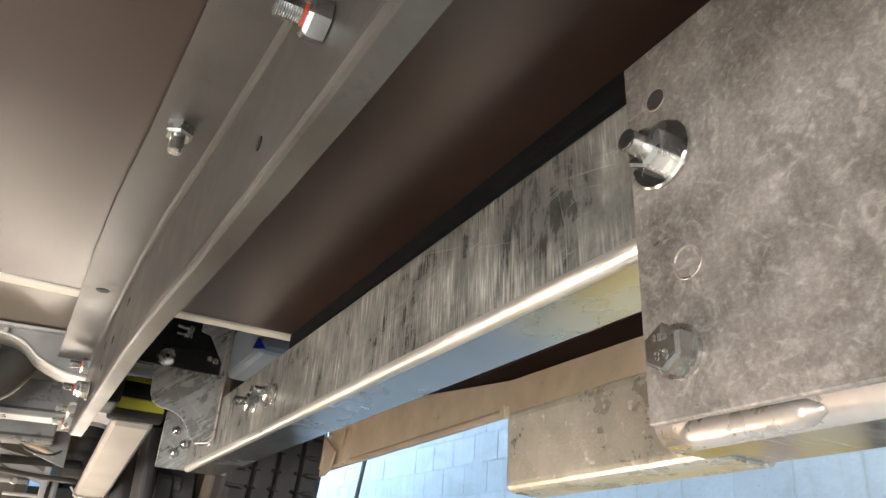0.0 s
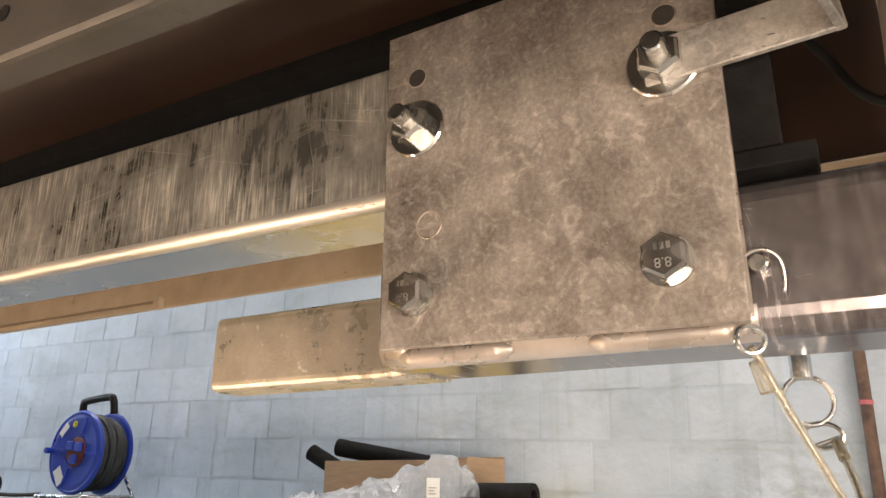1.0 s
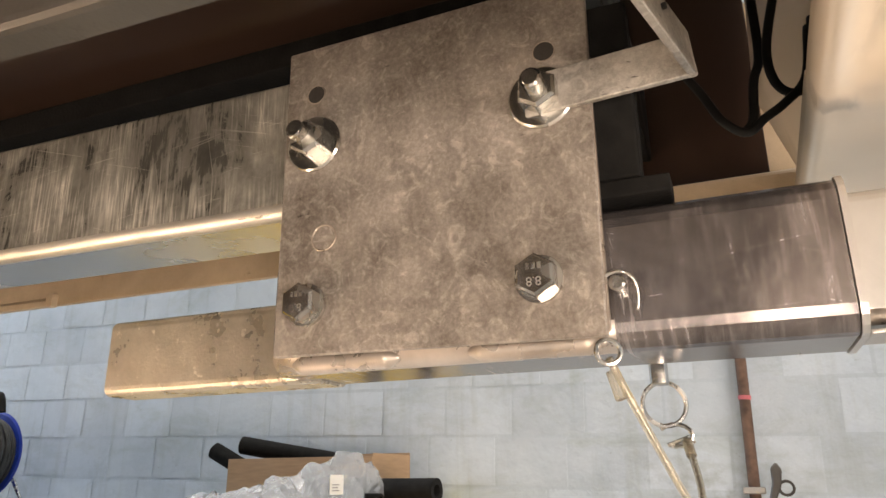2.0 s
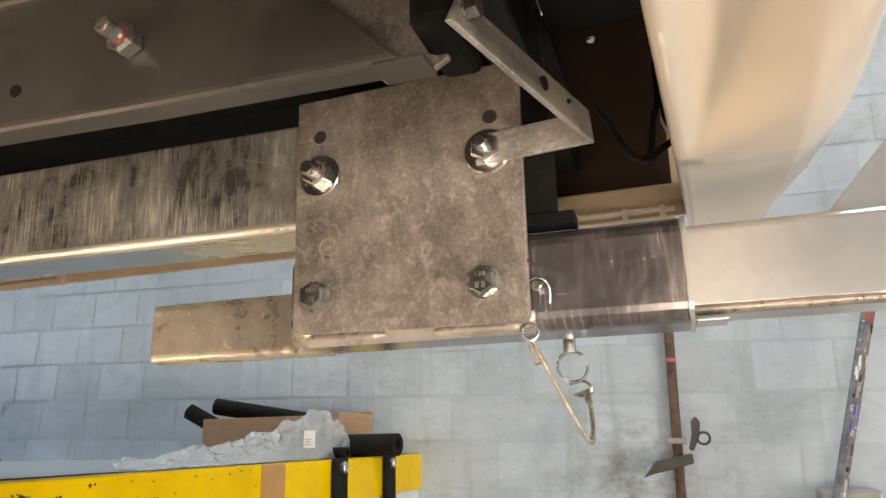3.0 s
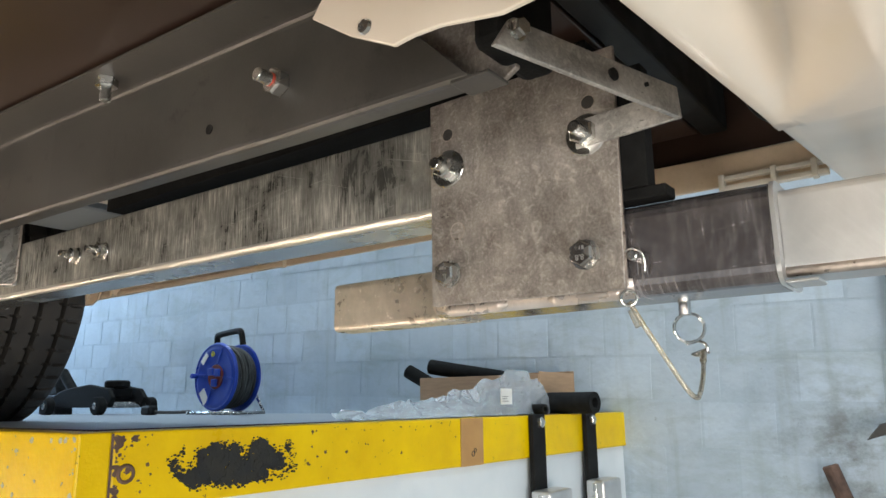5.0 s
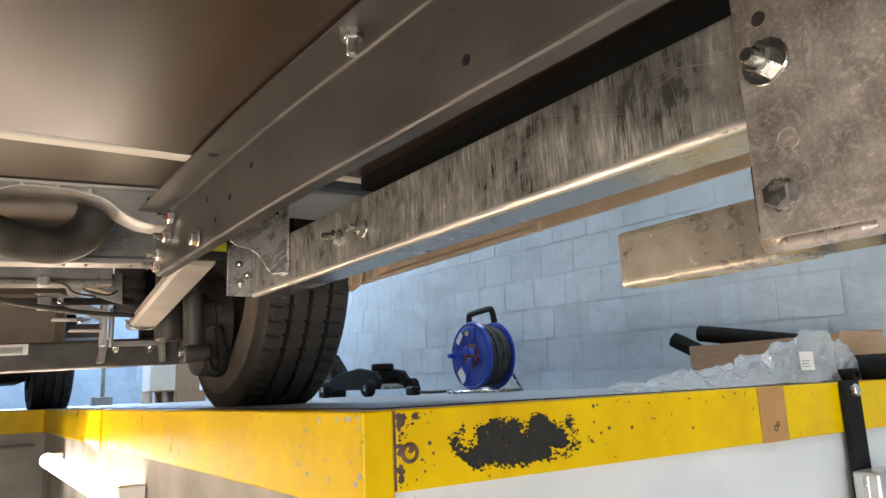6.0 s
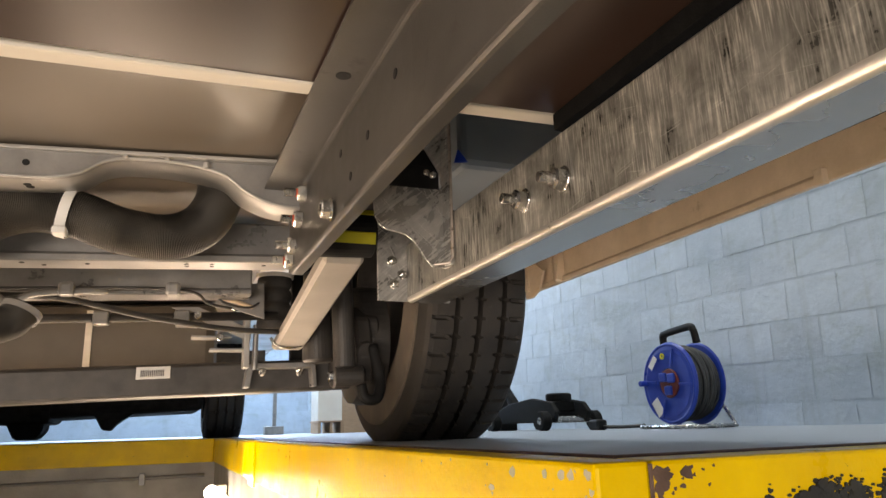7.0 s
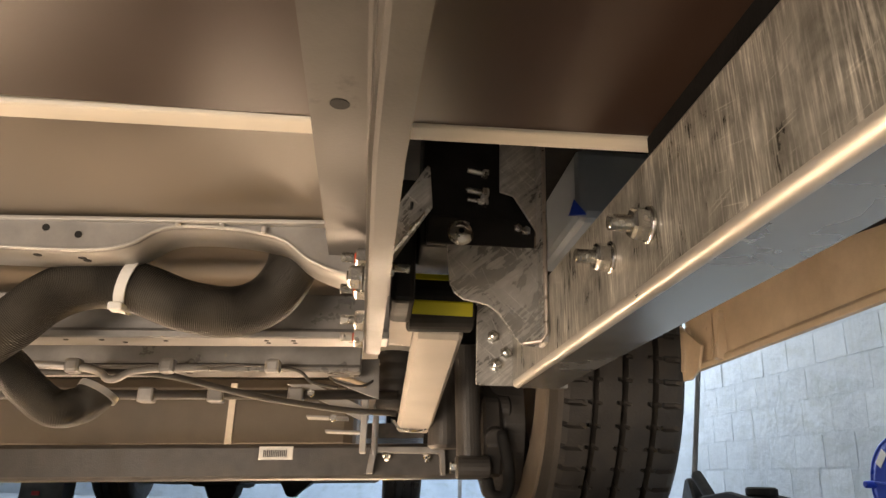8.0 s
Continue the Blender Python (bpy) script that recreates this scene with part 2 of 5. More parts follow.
M_STEEL = mill_plate("mill_steel_plate", (0.20, 0.172, 0.152), (0.405, 0.366, 0.33), (0.69, 0.635, 0.585))
M_FLATBAR = mill_plate("grey_flat_bar", (0.26, 0.245, 0.225), (0.50, 0.475, 0.44), (0.70, 0.675, 0.63), 0.42, 0.4)
# oily steel; the pale spots are glints put into the colour
M_OILY = mat("oily_steel_with_glints", (0.34, 0.30, 0.24), (0.58, 0.53, 0.44), 0.30, 0.7, 30, bump=0.12, fine=500, spots=(0.85, 0.80, 0.70), spot_scale=150, spot_at=0.595, spot_soft=0.08, grit=0.65)
# lighter steel that carries the light caught by the tube's lower edge
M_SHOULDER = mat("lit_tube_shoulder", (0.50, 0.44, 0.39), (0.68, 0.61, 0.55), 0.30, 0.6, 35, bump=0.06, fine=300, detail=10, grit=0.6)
M_PRESS = mat("pressed_silver_paint", (0.36, 0.345, 0.32), (0.50, 0.48, 0.45), 0.36, 0.35, 9, bump=0.06, spots=(0.24, 0.205, 0.17), spot_scale=30, spot_at=0.66, spot_soft=0.1)
M_DARKSTEEL = streaked("dark_rolled_steel", (0.12, 0.11, 0.114), (0.60, 0.56, 0.57), 0.24, metal=0.75, cloud_w=0.42, streak_w=0.52, wide_w=0.30, scratch_w=0.14, fine=330, relief=0.02)
M_ALU = streaked("bright_galvanised_tube", (0.50, 0.50, 0.495), (0.84, 0.835, 0.82), 0.31, tilt=38, metal=0.75, cloud_w=0.60, streak_w=0.10, wide_w=0.03, scratch_w=0.0, relief=0.0, spread=(0.15, 0.85), span=0.15)
M_RAIL = mat("grey_coated_rail", (0.054, 0.050, 0.045), (0.095, 0.088, 0.079), 0.40, 0.25, 9, (1, 1, 1), 0.06, 400, spots=(0.030, 0.027, 0.024), spot_scale=16, spot_at=0.60, spot_soft=0.12, rough_var=0.12, detail=12, grit=0.66)
M_PANEL = mat("brown_phenolic_panel", (0.034, 0.019, 0.014), (0.047, 0.028, 0.021), 0.32, 0, 5, (1, 1, 1), 0.0, 500, spots=(0.3, 0.26, 0.22), spot_scale=140, spot_at=0.83, rough_var=0.02, spec=0.45)
M_PANEL2 = mat("tan_floor_underside", (0.135, 0.11, 0.085), (0.18, 0.15, 0.12), 0.45, 0, 6, (1, 1, 1), 0.05, 400, spots=(0.4, 0.36, 0.3), spot_scale=120, spot_at=0.79)
M_BATTEN = mat("pale_edge_batten", (0.62, 0.57, 0.48), (0.72, 0.67, 0.58), 0.5, 0, 20, (0.3, 2, 2), 0.1)
M_CREAM = mat("cream_moulded_plastic", (0.74, 0.645, 0.535), (0.83, 0.75, 0.64), 0.22, 0, 5, bump=0.03, fine=600, rough_var=0.08, detail=8)
M_TAN = mat("tan_plastic_skirt", (0.52, 0.395, 0.265), (0.70, 0.555, 0.395), 0.50, 0, 12, bump=0.15, spots=(0.27, 0.175, 0.10), spot_scale=19, spot_at=0.62, spot_soft=0.12, detail=12, grit=0.68)
M_MEMBER = mat("silver_chassis_paint", (0.22, 0.215, 0.21), (0.37, 0.358, 0.342), 0.36, 0.4, 9, bump=0.08, spots=(0.42, 0.36, 0.26), spot_scale=24, spot_at=0.64, spot_soft=0.1, detail=10, grit=0.65)
M_AXLE = mat("black_axle_paint", (0.035, 0.032, 0.030), (0.07, 0.065, 0.06), 0.42, 0.1, 20, bump=0.2, spots=(0.16, 0.14, 0.12), spot_scale=60, spot_at=0.72)
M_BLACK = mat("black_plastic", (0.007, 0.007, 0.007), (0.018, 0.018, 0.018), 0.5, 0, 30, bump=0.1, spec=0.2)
M_RUBBER = mat("tyre_rubber", (0.024, 0.021, 0.018), (0.048, 0.042, 0.036), 0.72, 0, 25, bump=0.3, fine=250, spots=(0.09, 0.076, 0.062), spot_scale=90, spot_at=0.72)
M_DUST = mat("dusty_sidewall", (0.13, 0.105, 0.08), (0.19, 0.155, 0.12), 0.9, 0, 18, bump=0.15)
M_TANKB = mat("brown_tank_plastic", (0.075, 0.063, 0.048), (0.115, 0.097, 0.075), 0.5, 0, 7, bump=0.08, detail=10)
M_TANK = mat("grey_tank_plastic", (0.26, 0.30, 0.33), (0.33, 0.37, 0.40), 0.5, 0, 9, bump=0.05)
M_HOSE = mat("grey_black_hose", (0.020, 0.018, 0.016), (0.070, 0.063, 0.053), 0.48, 0, 18, bump=0.1, detail=10, spec=0.4)
M_SHEET = mat("smooth_zinc_sheet", (0.50, 0.50, 0.48), (0.62, 0.62, 0.60), 0.24, 0.9, 14, (1, 1, 1), 0.03, 300, rough_var=0.08)
# pale zinc: the highlight along the channel's bend is put into this colour
M_BEND = mat("zinc_bend_highlight", (0.62, 0.59, 0.53), (0.80, 0.77, 0.70), 0.36, 0.7, 30, (1, 0.2, 1), 0.05, 300, detail=8, grit=0.6)
M_JACK = mat("matt_black_steel", (0.008, 0.008, 0.008), (0.02, 0.02, 0.02), 0.75, 0, 30, bump=0.1, spec=0.12)
M_ZINC = mat("zinc_fastener", (0.50, 0.50, 0.48), (0.70, 0.69, 0.66), 0.23, 0.97, 60, bump=0.05)
M_BOLT = mat("bright_bolt_steel", (0.34, 0.33, 0.31), (0.50, 0.485, 0.46), 0.22, 0.95, 80, bump=0.05)
M_RED = plain("red_thread_paint", (0.45, 0.05, 0.02), 0.5)
M_DARKRED = plain("dull_red_plastic", (0.16, 0.022, 0.016), 0.5)
M_BLUE = mat("blue_reel_plastic", (0.008, 0.040, 0.34), (0.012, 0.060, 0.43), 0.38, 0, 20, bump=0.05)
M_CABLE = mat("black_cable", (0.02, 0.022, 0.022), (0.06, 0.062, 0.06), 0.55, 0, 30, bump=0.1)
M_CARD = mat("brown_cardboard", (0.36, 0.23, 0.14), (0.44, 0.29, 0.18), 0.85, 0, 20, (1, 1, 8), 0.1)
M_FOAM = mat("black_foam", (0.006, 0.006, 0.006), (0.016, 0.016, 0.016), 0.9, 0, 60, bump=0.3, spec=0.15)
M_BAG = plain("clear_polythene", (0.97, 0.98, 1.0), 0.05, 0, True)
M_CLEAR = plain("clear_plastic_sleeve", (0.86, 0.80, 0.68), 0.25, 0, True)
M_PAPER = plain("white_label_paper", (0.75, 0.74, 0.71), 0.7)
M_INK = plain("black_ink", (0.02, 0.02, 0.02), 0.7)
M_RUST = mat("rusty_pipe", (0.07, 0.04, 0.03), (0.18, 0.11, 0.08), 0.7, 0.3, 40, bump=0.4)
M_TAPE = mat("brown_tape", (0.42, 0.22, 0.07), (0.50, 0.28, 0.10), 0.5, 0, 25, bump=0.1)
M_OLIVE = plain("yellow_stripe_paint", (0.55, 0.50, 0.02), 0.45)
M_TUBE = plain("lit_fluorescent_tube", (1.0, 0.93, 0.82), 0.4, emit=6.0)
M_BEAD = mat("weld_bead", (0.40, 0.34, 0.29), (0.54, 0.475, 0.42), 0.36, 0.7, 120, bump=0.3)
M_ARM = mat("grey_beige_arm_paint", (0.40, 0.36, 0.31), (0.52, 0.475, 0.42), 0.5, 0.2, 12, bump=0.1)
M_POLE = mat("paint_splashed_pole", (0.10, 0.10, 0.11), (0.22, 0.22, 0.24), 0.5, 0.2, 40, bump=0.2, spots=(0.6, 0.6, 0.6), spot_scale=90, spot_at=0.60)
M_PINK = plain("pink_label_ink", (0.5, 0.12, 0.14), 0.6)
M_REDLAMP = plain("red_reflector", (0.5, 0.01, 0.02), 0.2)


# ---------- building helpers ----------
def link(name, bm, material, smooth=False):
    bmesh.ops.recalc_face_normals(bm, faces=bm.faces)
    me = bpy.data.meshes.new(name)
    bm.to_mesh(me)
    bm.free()
    me.materials.append(material)
    if smooth:
        for p in me.polygons:
            p.use_smooth = True
    return new(name, me)


def thing(name, place, label, category, group="", kind=""):
    ob = new(name)
    ob.empty_display_size = 0.02
    ob.location = place
    return tagged(ob, label, category, group, kind)


def base_of(ob):
    while ob.parent:
        ob = ob.parent
    return ob.matrix_basis.translation


def part(name, bm, material, parent, label="", smooth=False):
    """One mesh, drawn in world places, as a part of a thing or of a part."""
    bmesh.ops.translate(bm, verts=bm.verts, vec=-base_of(parent))
    ob = link(name, bm, material, smooth)
    ob.parent = parent
    if label:
        tagged(ob, label)
    return ob


def box(x0, x1, y0, y1, z0, z1, bevel=0.002, bm=None):
    own = bmesh.new()
    bmesh.ops.create_cube(own, size=1)
    for v in own.verts:
        v.co = Vector((x0 + (v.co.x + 0.5) * (x1 - x0), y0 + (v.co.y + 0.5) * (y1 - y0), z0 + (v.co.z + 0.5) * (z1 - z0)))
    if bevel:
        bmesh.ops.bevel(own, geom=own.edges[:], offset=bevel, segments=2, affect="EDGES", profile=0.5)
    if bm is None:
        return own
    return merge(bm, own)


def merge(bm, own):
    me = bpy.data.meshes.new("scratch")
    own.to_mesh(me)
    own.free()
    bm.from_mesh(me)
    bpy.data.meshes.remove(me)
    return bm


def prism(points, axis, d0, d1, bevel=0.0, bm=None):
    """A flat outline, given in the two other axes, from d0 to d1 along an axis."""
    own = bmesh.new()

    def at(p, d):
        c = list(p)
        c.insert("xyz".index(axis), d)
        return Vector(c)
    low = [own.verts.new(at(p, d0)) for p in points]
    high = [own.verts.new(at(p, d1)) for p in points]
    own.faces.new(low)
    own.faces.new(high[::-1])
    for i in range(len(points)):
        j = (i + 1) % len(points)
        own.faces.new((low[i], high[i], high[j], low[j]))
    bmesh.ops.recalc_face_normals(own, faces=own.faces)
    if bevel:
        bmesh.ops.bevel(own, geom=own.edges[:], offset=bevel, segments=1, affect="EDGES")
    return own if bm is None else merge(bm, own)


def turn_to(way):
    return Vector(way).to_track_quat("Z", "Y").to_matrix().to_4x4()


def rod(p0, p1, r, seg=16, bevel=0.0, r1=None, bm=None):
    own = bmesh.new()
    p0, p1 = Vector(p0), Vector(p1)
    bmesh.ops.create_cone(own, cap_ends=True, segments=seg, radius1=r, radius2=r if r1 is None else r1, depth=(p1 - p0).length)
    if bevel:
        bmesh.ops.bevel(own, geom=[e for e in own.edges if e.is_manifold and e.calc_face_angle(0) > 1], offset=bevel, segments=1, affect="EDGES")
    bmesh.ops.transform(own, matrix=Matrix.Translation((p0 + p1) / 2) @ turn_to(p1 - p0), verts=own.verts)
    return own if bm is None else merge(bm, own)


def sweep(points, r, seg=12, closed=False, radii=None, bm=None):
    """A round bar through a line of places."""
    own = bmesh.new()
    pts = [Vector(p) for p in points]
    n, rings, side = len(pts), [], None
    for i, p in enumerate(pts):
        a = pts[i - 1] if i or closed else p
        b = pts[(i + 1) % n] if i < n - 1 or closed else p
        way = (b - a).normalized()
        if side is None:
            side = way.orthogonal().normalized()
        side = (side - way * side.dot(way)).normalized()
        up = way.cross(side)
        rr = radii[i] if radii else r
        rings.append([own.verts.new(p + rr * (math.cos(t) * side + math.sin(t) * up)) for t in (2 * math.pi * k / seg for k in range(seg))])
    for i in range(n if closed else n - 1):
        a, b = rings[i], rings[(i + 1) % n]
        for k in range(seg):
            own.faces.new((a[k], a[(k + 1) % seg], b[(k + 1) % seg], b[k]))
    if not closed:
        own.faces.new(rings[0][::-1])
        own.faces.new(rings[-1])
    return own if bm is None else merge(bm, own)


def smooth_line(points, steps=8):
    pts = [Vector(p) for p in points]
    pts = [2 * pts[0] - pts[1]] + pts + [2 * pts[-1] - pts[-2]]
    out = []
    for i in range(1, len(pts) - 2):
        for s in range(steps):
            t = s / steps
            p0, p1, p2, p3 = pts[i - 1:i + 3]
            out.append(0.5 * ((2 * p1) + (p2 - p0) * t + (2 * p0 - 5 * p1 + 4 * p2 - p3) * t * t + (3 * p1 - p0 - 3 * p2 + p3) * t ** 3))
    return out + [pts[-2]]


def lathe(profile, centre, axis, seg=48, bm=None, closed=True):
    """A profile of (radius, along) turned about an axis."""
    own = bmesh.new()
    rings = []
    for k in range(seg):
        t = 2 * math.pi * k / seg
        rings.append([own.verts.new((r * math.cos(t), r * math.sin(t), h)) for r, h in profile])
    n = len(profile)
    for k in range(seg):
        a, b = rings[k], rings[(k + 1) % seg]
        for i in range(n if closed else n - 1):
            j = (i + 1) % n
            own.faces.new((a[i], b[i], b[j], a[j]))
    bmesh.ops.transform(own, matrix=Matrix.Translation(centre) @ turn_to(axis), verts=own.verts)
    return own if bm is None else merge(bm, own)


def ring(centre, axis, radius, wire, seg=32, bm=None):
    m = Matrix.Translation(centre) @ turn_to(axis)
    return sweep([m @ Vector((radius * math.cos(t), radius * math.sin(t), 0)) for t in (2 * math.pi * k / seg for k in range(seg))], wire, 8, True, bm=bm)


def lean(bm, cx=0.75, rise=0.036, skew=-0.03):
    """The chassis sits a little out of level and out of square."""
    for v in bm.verts:
        v.co.z += rise * (v.co.x - cx)
        v.co.y += skew * (v.co.x - cx)
    return bm


def hex_head(place, way, flats, height, bm=None):
    p, w = Vector(place), Vector(way).normalized()
    r = flats / 2 / math.cos(math.pi / 6)
    own = rod(p, p + w * height * 0.8, r, 6)
    merge(own, rod(p + w * height * 0.8, p + w * height, r * 0.97, 6, r1=r * 0.84))
    return own if bm is None else merge(bm, own)


def stud_with_nut(parent, place, way, d=0.010, length=0.028, washer=0.0, red=False):
    """A threaded end through a nut on a washer, as parts of the thing that it holds."""
    p, w = Vector(place), Vector(way).normalized()
    t = 0.0
    if washer:
        part("washer", lathe([(d * 0.55, 0), (washer - 0.001, 0), (washer, 0.001), (washer, 0.002), (washer - 0.001, 0.003), (d * 0.55, 0.003)], p, w, 32), M_ZINC, parent, smooth=False)
        t = 0.003
    nut = part("nut", hex_head(p + w * t, w, d * 1.75, d * 0.95), M_ZINC, parent)
    steps = 40
    pts = [p + w * (t + d * 0.8 + (length - d * 0.8) * i / steps) for i in range(steps + 1)]
    radii = [d * (0.5 if i % 3 else 0.43) for i in range(steps + 1)]
    radii[-1] = d * 0.38
    part("threaded_end", sweep(pts, 0, 14, radii=radii), M_ZINC, nut, smooth=False)
    if red:
        part("paint_mark", sweep(pts[1:9], 0, 14, radii=[d * 0.508] * 8), M_RED, nut)
    return nut


def bolt_head(parent, place, way, flats=0.0185, height=0.009, washer=0.0118, marks=True):
    p, w = Vector(place), Vector(way).normalized()
    part("washer", lathe([(0.004, 0), (washer, 0), (washer, 0.0025), (0.004, 0.0025)], p, w, 28), M_ZINC, parent)
    head = part("bolt_head", hex_head(p + w * 0.0025, w, flats, height), M_BOLT, parent)
    if marks:
        top = p + w * (0.0025 + height)
        curve = bpy.data.curves.new("grade", "FONT")
        curve.body, curve.size, curve.extrude, curve.align_x = "8.8", 0.0062, 0.0002, "CENTER"
        letters = new("grade", curve)
        me = bpy.data.meshes.new_from_object(letters)
        bpy.data.objects.remove(letters)
        bm = bmesh.new()
        bm.from_mesh(me)
        turn = Matrix.Translation(top + Vector((-0.0001, 0, -0.0015))) @ Matrix(((0, 0, -1, 0), (1, 0, 0, 0), (0, -1, 0, 0), (0, 0, 0, 1)))
        bmesh.ops.transform(bm, matrix=turn, verts=bm.verts)
        part("head_stamp", bm, M_ZINC, head, "raised grade number")
        for dy in (-0.0028, 0.0, 0.0028):
            part("head_mark", box(top.x - 0.0003, top.x + 0.0002, top.y + dy - 0.0009, top.y + dy + 0.0009, top.z + 0.0025, top.z + 0.0055, 0), M_ZINC, head)
    return head


def structure(name, bm, material, label, category):
    return tagged(link(name, bm, material), label, category, kind="structure")


# ---------- the garage ----------
WALL_X, PIT_R, PIT_L, EDGE_Y, PIT_END, LOW = 2.34, 0.85, -0.36, 0.925, 4.19, -1.5
SLOPE = 0.025
bm = box(PIT_R, WALL_X + 0.02, EDGE_Y, 9.0, LOW, 0, 0)
box(-4.0, PIT_L, EDGE_Y, 9.0, LOW, 0, 0, bm)
box(PIT_L, PIT_R, PIT_END, 9.0, LOW, 0, 0, bm)
floor = structure("floor", bm, M_FLOOR, "worn grey painted concrete garage floor", "floor")
structure("pit_floor", box(-4.0, WALL_X + 0.02, -4.0, PIT_END, LOW - 0.1, LOW, 0), M_CONCRETE, "bare concrete floor of the inspection pit", "floor")
wall_right = structure("wall_right", box(WALL_X + 0.0013, WALL_X + 0.3, -4.0, 9.0, LOW, 4.0, 0), M_MORTAR, "pale blue painted block wall", "wall")
structure("wall_left", box(-4.3, -4.0, -4.0, 9.0, LOW, 4.0, 0), M_WALL, "pale blue painted block wall", "wall")
bm = box(-4.3, -3.2, -4.3, -4.0, LOW, 4.0, 0)
box(0.0, WALL_X + 0.3, -4.3, -4.0, LOW, 4.0, 0, bm)
box(-3.2, 0.0, -4.3, -4.0, 1.2, 4.0, 0, bm)
structure("wall_back", bm, M_WALL, "pale blue painted block wall", "wall")
bm = box(-4.3, -1.0, 9.0, 9.3, 0, 4.0, 0)
box(-1.0, WALL_X + 0.3, 9.0, 9.3, 3.0, 4.0, 0, bm)
box(-1.0, WALL_X + 0.3, 9.0, 9.3, 0, 0.25, 0, bm)
box(2.2, WALL_X + 0.3, 9.0, 9.3, 0.25, 3.0, 0, bm)
# added backdrop in the wall's paint, keeps the sky glow out below the glazing
structure("door_leaf", box(-1.0, 2.2, 9.10, 9.16, 0.25, 1.0, 0.0), M_WALL, "pale painted panel added to close the opening against the sky", "door")
structure("wall_front", bm, M_WALL, "pale painted end wall round a glazed door", "wall")
structure("ceiling", box(-4.3, WALL_X + 0.3, -4.3, 9.3, 4.0, 4.2, 0), M_CEIL, "plain off-white ceiling", "ceiling")
# pit linings
structure("pit_lining_right", box(PIT_R - 0.004, PIT_R + 0.02, EDGE_Y + 0.002, PIT_END, LOW, -0.10, 0), M_CONCRETE, "rendered side wall of the inspection pit", "pit wall")
structure("pit_lining_end", box(PIT_L, PIT_R - 0.004, PIT_END - 0.004, PIT_END + 0.02, LOW, -0.10, 0), M_CONCRETE, "rendered end wall of the inspection pit", "pit wall")
structure("pit_lining_left", box(PIT_L - 0.02, PIT_L + 0.004, EDGE_Y + 0.002, PIT_END, LOW, -0.10, 0), M_CONCRETE, "rendered side wall of the inspection pit", "pit wall")
structure("platform_face_right", box(PIT_R, WALL_X, EDGE_Y - 0.004, EDGE_Y + 0.02, LOW, -0.085, 0), M_WHITEFACE, "white painted face below the yellow edge", "wall")
structure("platform_face_left", box(-4.0, PIT_L, EDGE_Y - 0.004, EDGE_Y + 0.02, LOW, -0.085, 0), M_WHITEFACE, "white painted face below the yellow edge", "wall")


def edge_iron(name, x0, x1, y0, y1, h):
    return structure(name, box(x0, x1, y0, y1, -h, 0.003, 0.003), M_YELLOW, "chipped yellow painted steel pit edging", "pit edge")


edge_a = edge_iron("pit_edge_right", PIT_R - 0.012, PIT_R + 0.028, EDGE_Y - 0.012, PIT_END, 0.103)
edge_b = edge_iron("pit_edge_end", PIT_L, PIT_R - 0.013, PIT_END - 0.012, PIT_END + 0.03, 0.103)
edge_c = edge_iron("pit_edge_left", PIT_L - 0.03, PIT_L + 0.012, EDGE_Y - 0.012, PIT_END, 0.103)
edge_d = edge_iron("platform_edge_right", PIT_R + 0.029, WALL_X + 0.005, EDGE_Y - 0.012, EDGE_Y + 0.03, 0.086)
edge_e = edge_iron("platform_edge_left", -4.0, PIT_L - 0.031, EDGE_Y - 0.012, EDGE_Y + 0.03, 0.086)
def own_part(name, bm, material, parent, label=""):
    ob = link(name, bm, material)
    ob.parent = parent
    if label:
        tagged(ob, label)
    return ob


own_part("joint_cover", box(PIT_R - 0.017, PIT_R - 0.013, 2.56, 2.68, -0.115, 0.004, 0.001), M_YELLOW, edge_a)
own_part("tape_strip", box(1.565, 1.64, EDGE_Y - 0.0145, EDGE_Y - 0.0125, -0.086, 0.003, 0), M_TAPE, edge_d, "torn strip of brown tape")
for x, z, r in ((1.604, -0.064, 0.0045), (1.611, -0.058, 0.0035)):
    own_part("pen_mark", ring((x, EDGE_Y - 0.0146, z), (0, 1, 0), r, 0.0009, 16), M_INK, edge_d, "inked squiggle")
bm = bmesh.new()
rnd = random.Random(4)
for k in range(2300):
    u, v = rnd.uniform(-1.15, 1.15), rnd.uniform(-1.1, 1.1)
    cx, cz = 1.056 + 0.100 * u, -0.044 + 0.031 * v
    edge = abs(u) ** 3 + abs(v) ** 3 + 0.9 * noise.noise(Vector((cx * 38, cz * 45, 3.0)))
    if edge > 0.95 or (edge > 0.55 and rnd.random() < 0.6):
        continue
    rr = rnd.uniform(0.0022, 0.0046) * (1.0 if edge < 0.35 else 0.55 if edge < 0.6 else 0.32)
    if cz + 1.2 * rr > -0.002 or cz - 1.2 * rr < -0.083:
        continue
    pts = [(cx + 1.3 * rr * rnd.uniform(0.6, 1.3) * math.cos(t), cz + rr * rnd.uniform(0.6, 1.2) * math.sin(t)) for t in (6.283 * i / 8 for i in range(8))]
    prism(pts, "y", EDGE_Y - 0.0124 - 0.0000006 * k, EDGE_Y - 0.0118, bm=bm)
tagged(own_part("spray_patch", bm, M_BLACKSPOT, edge_d, "patch of black spray paint"), kind="stuff")
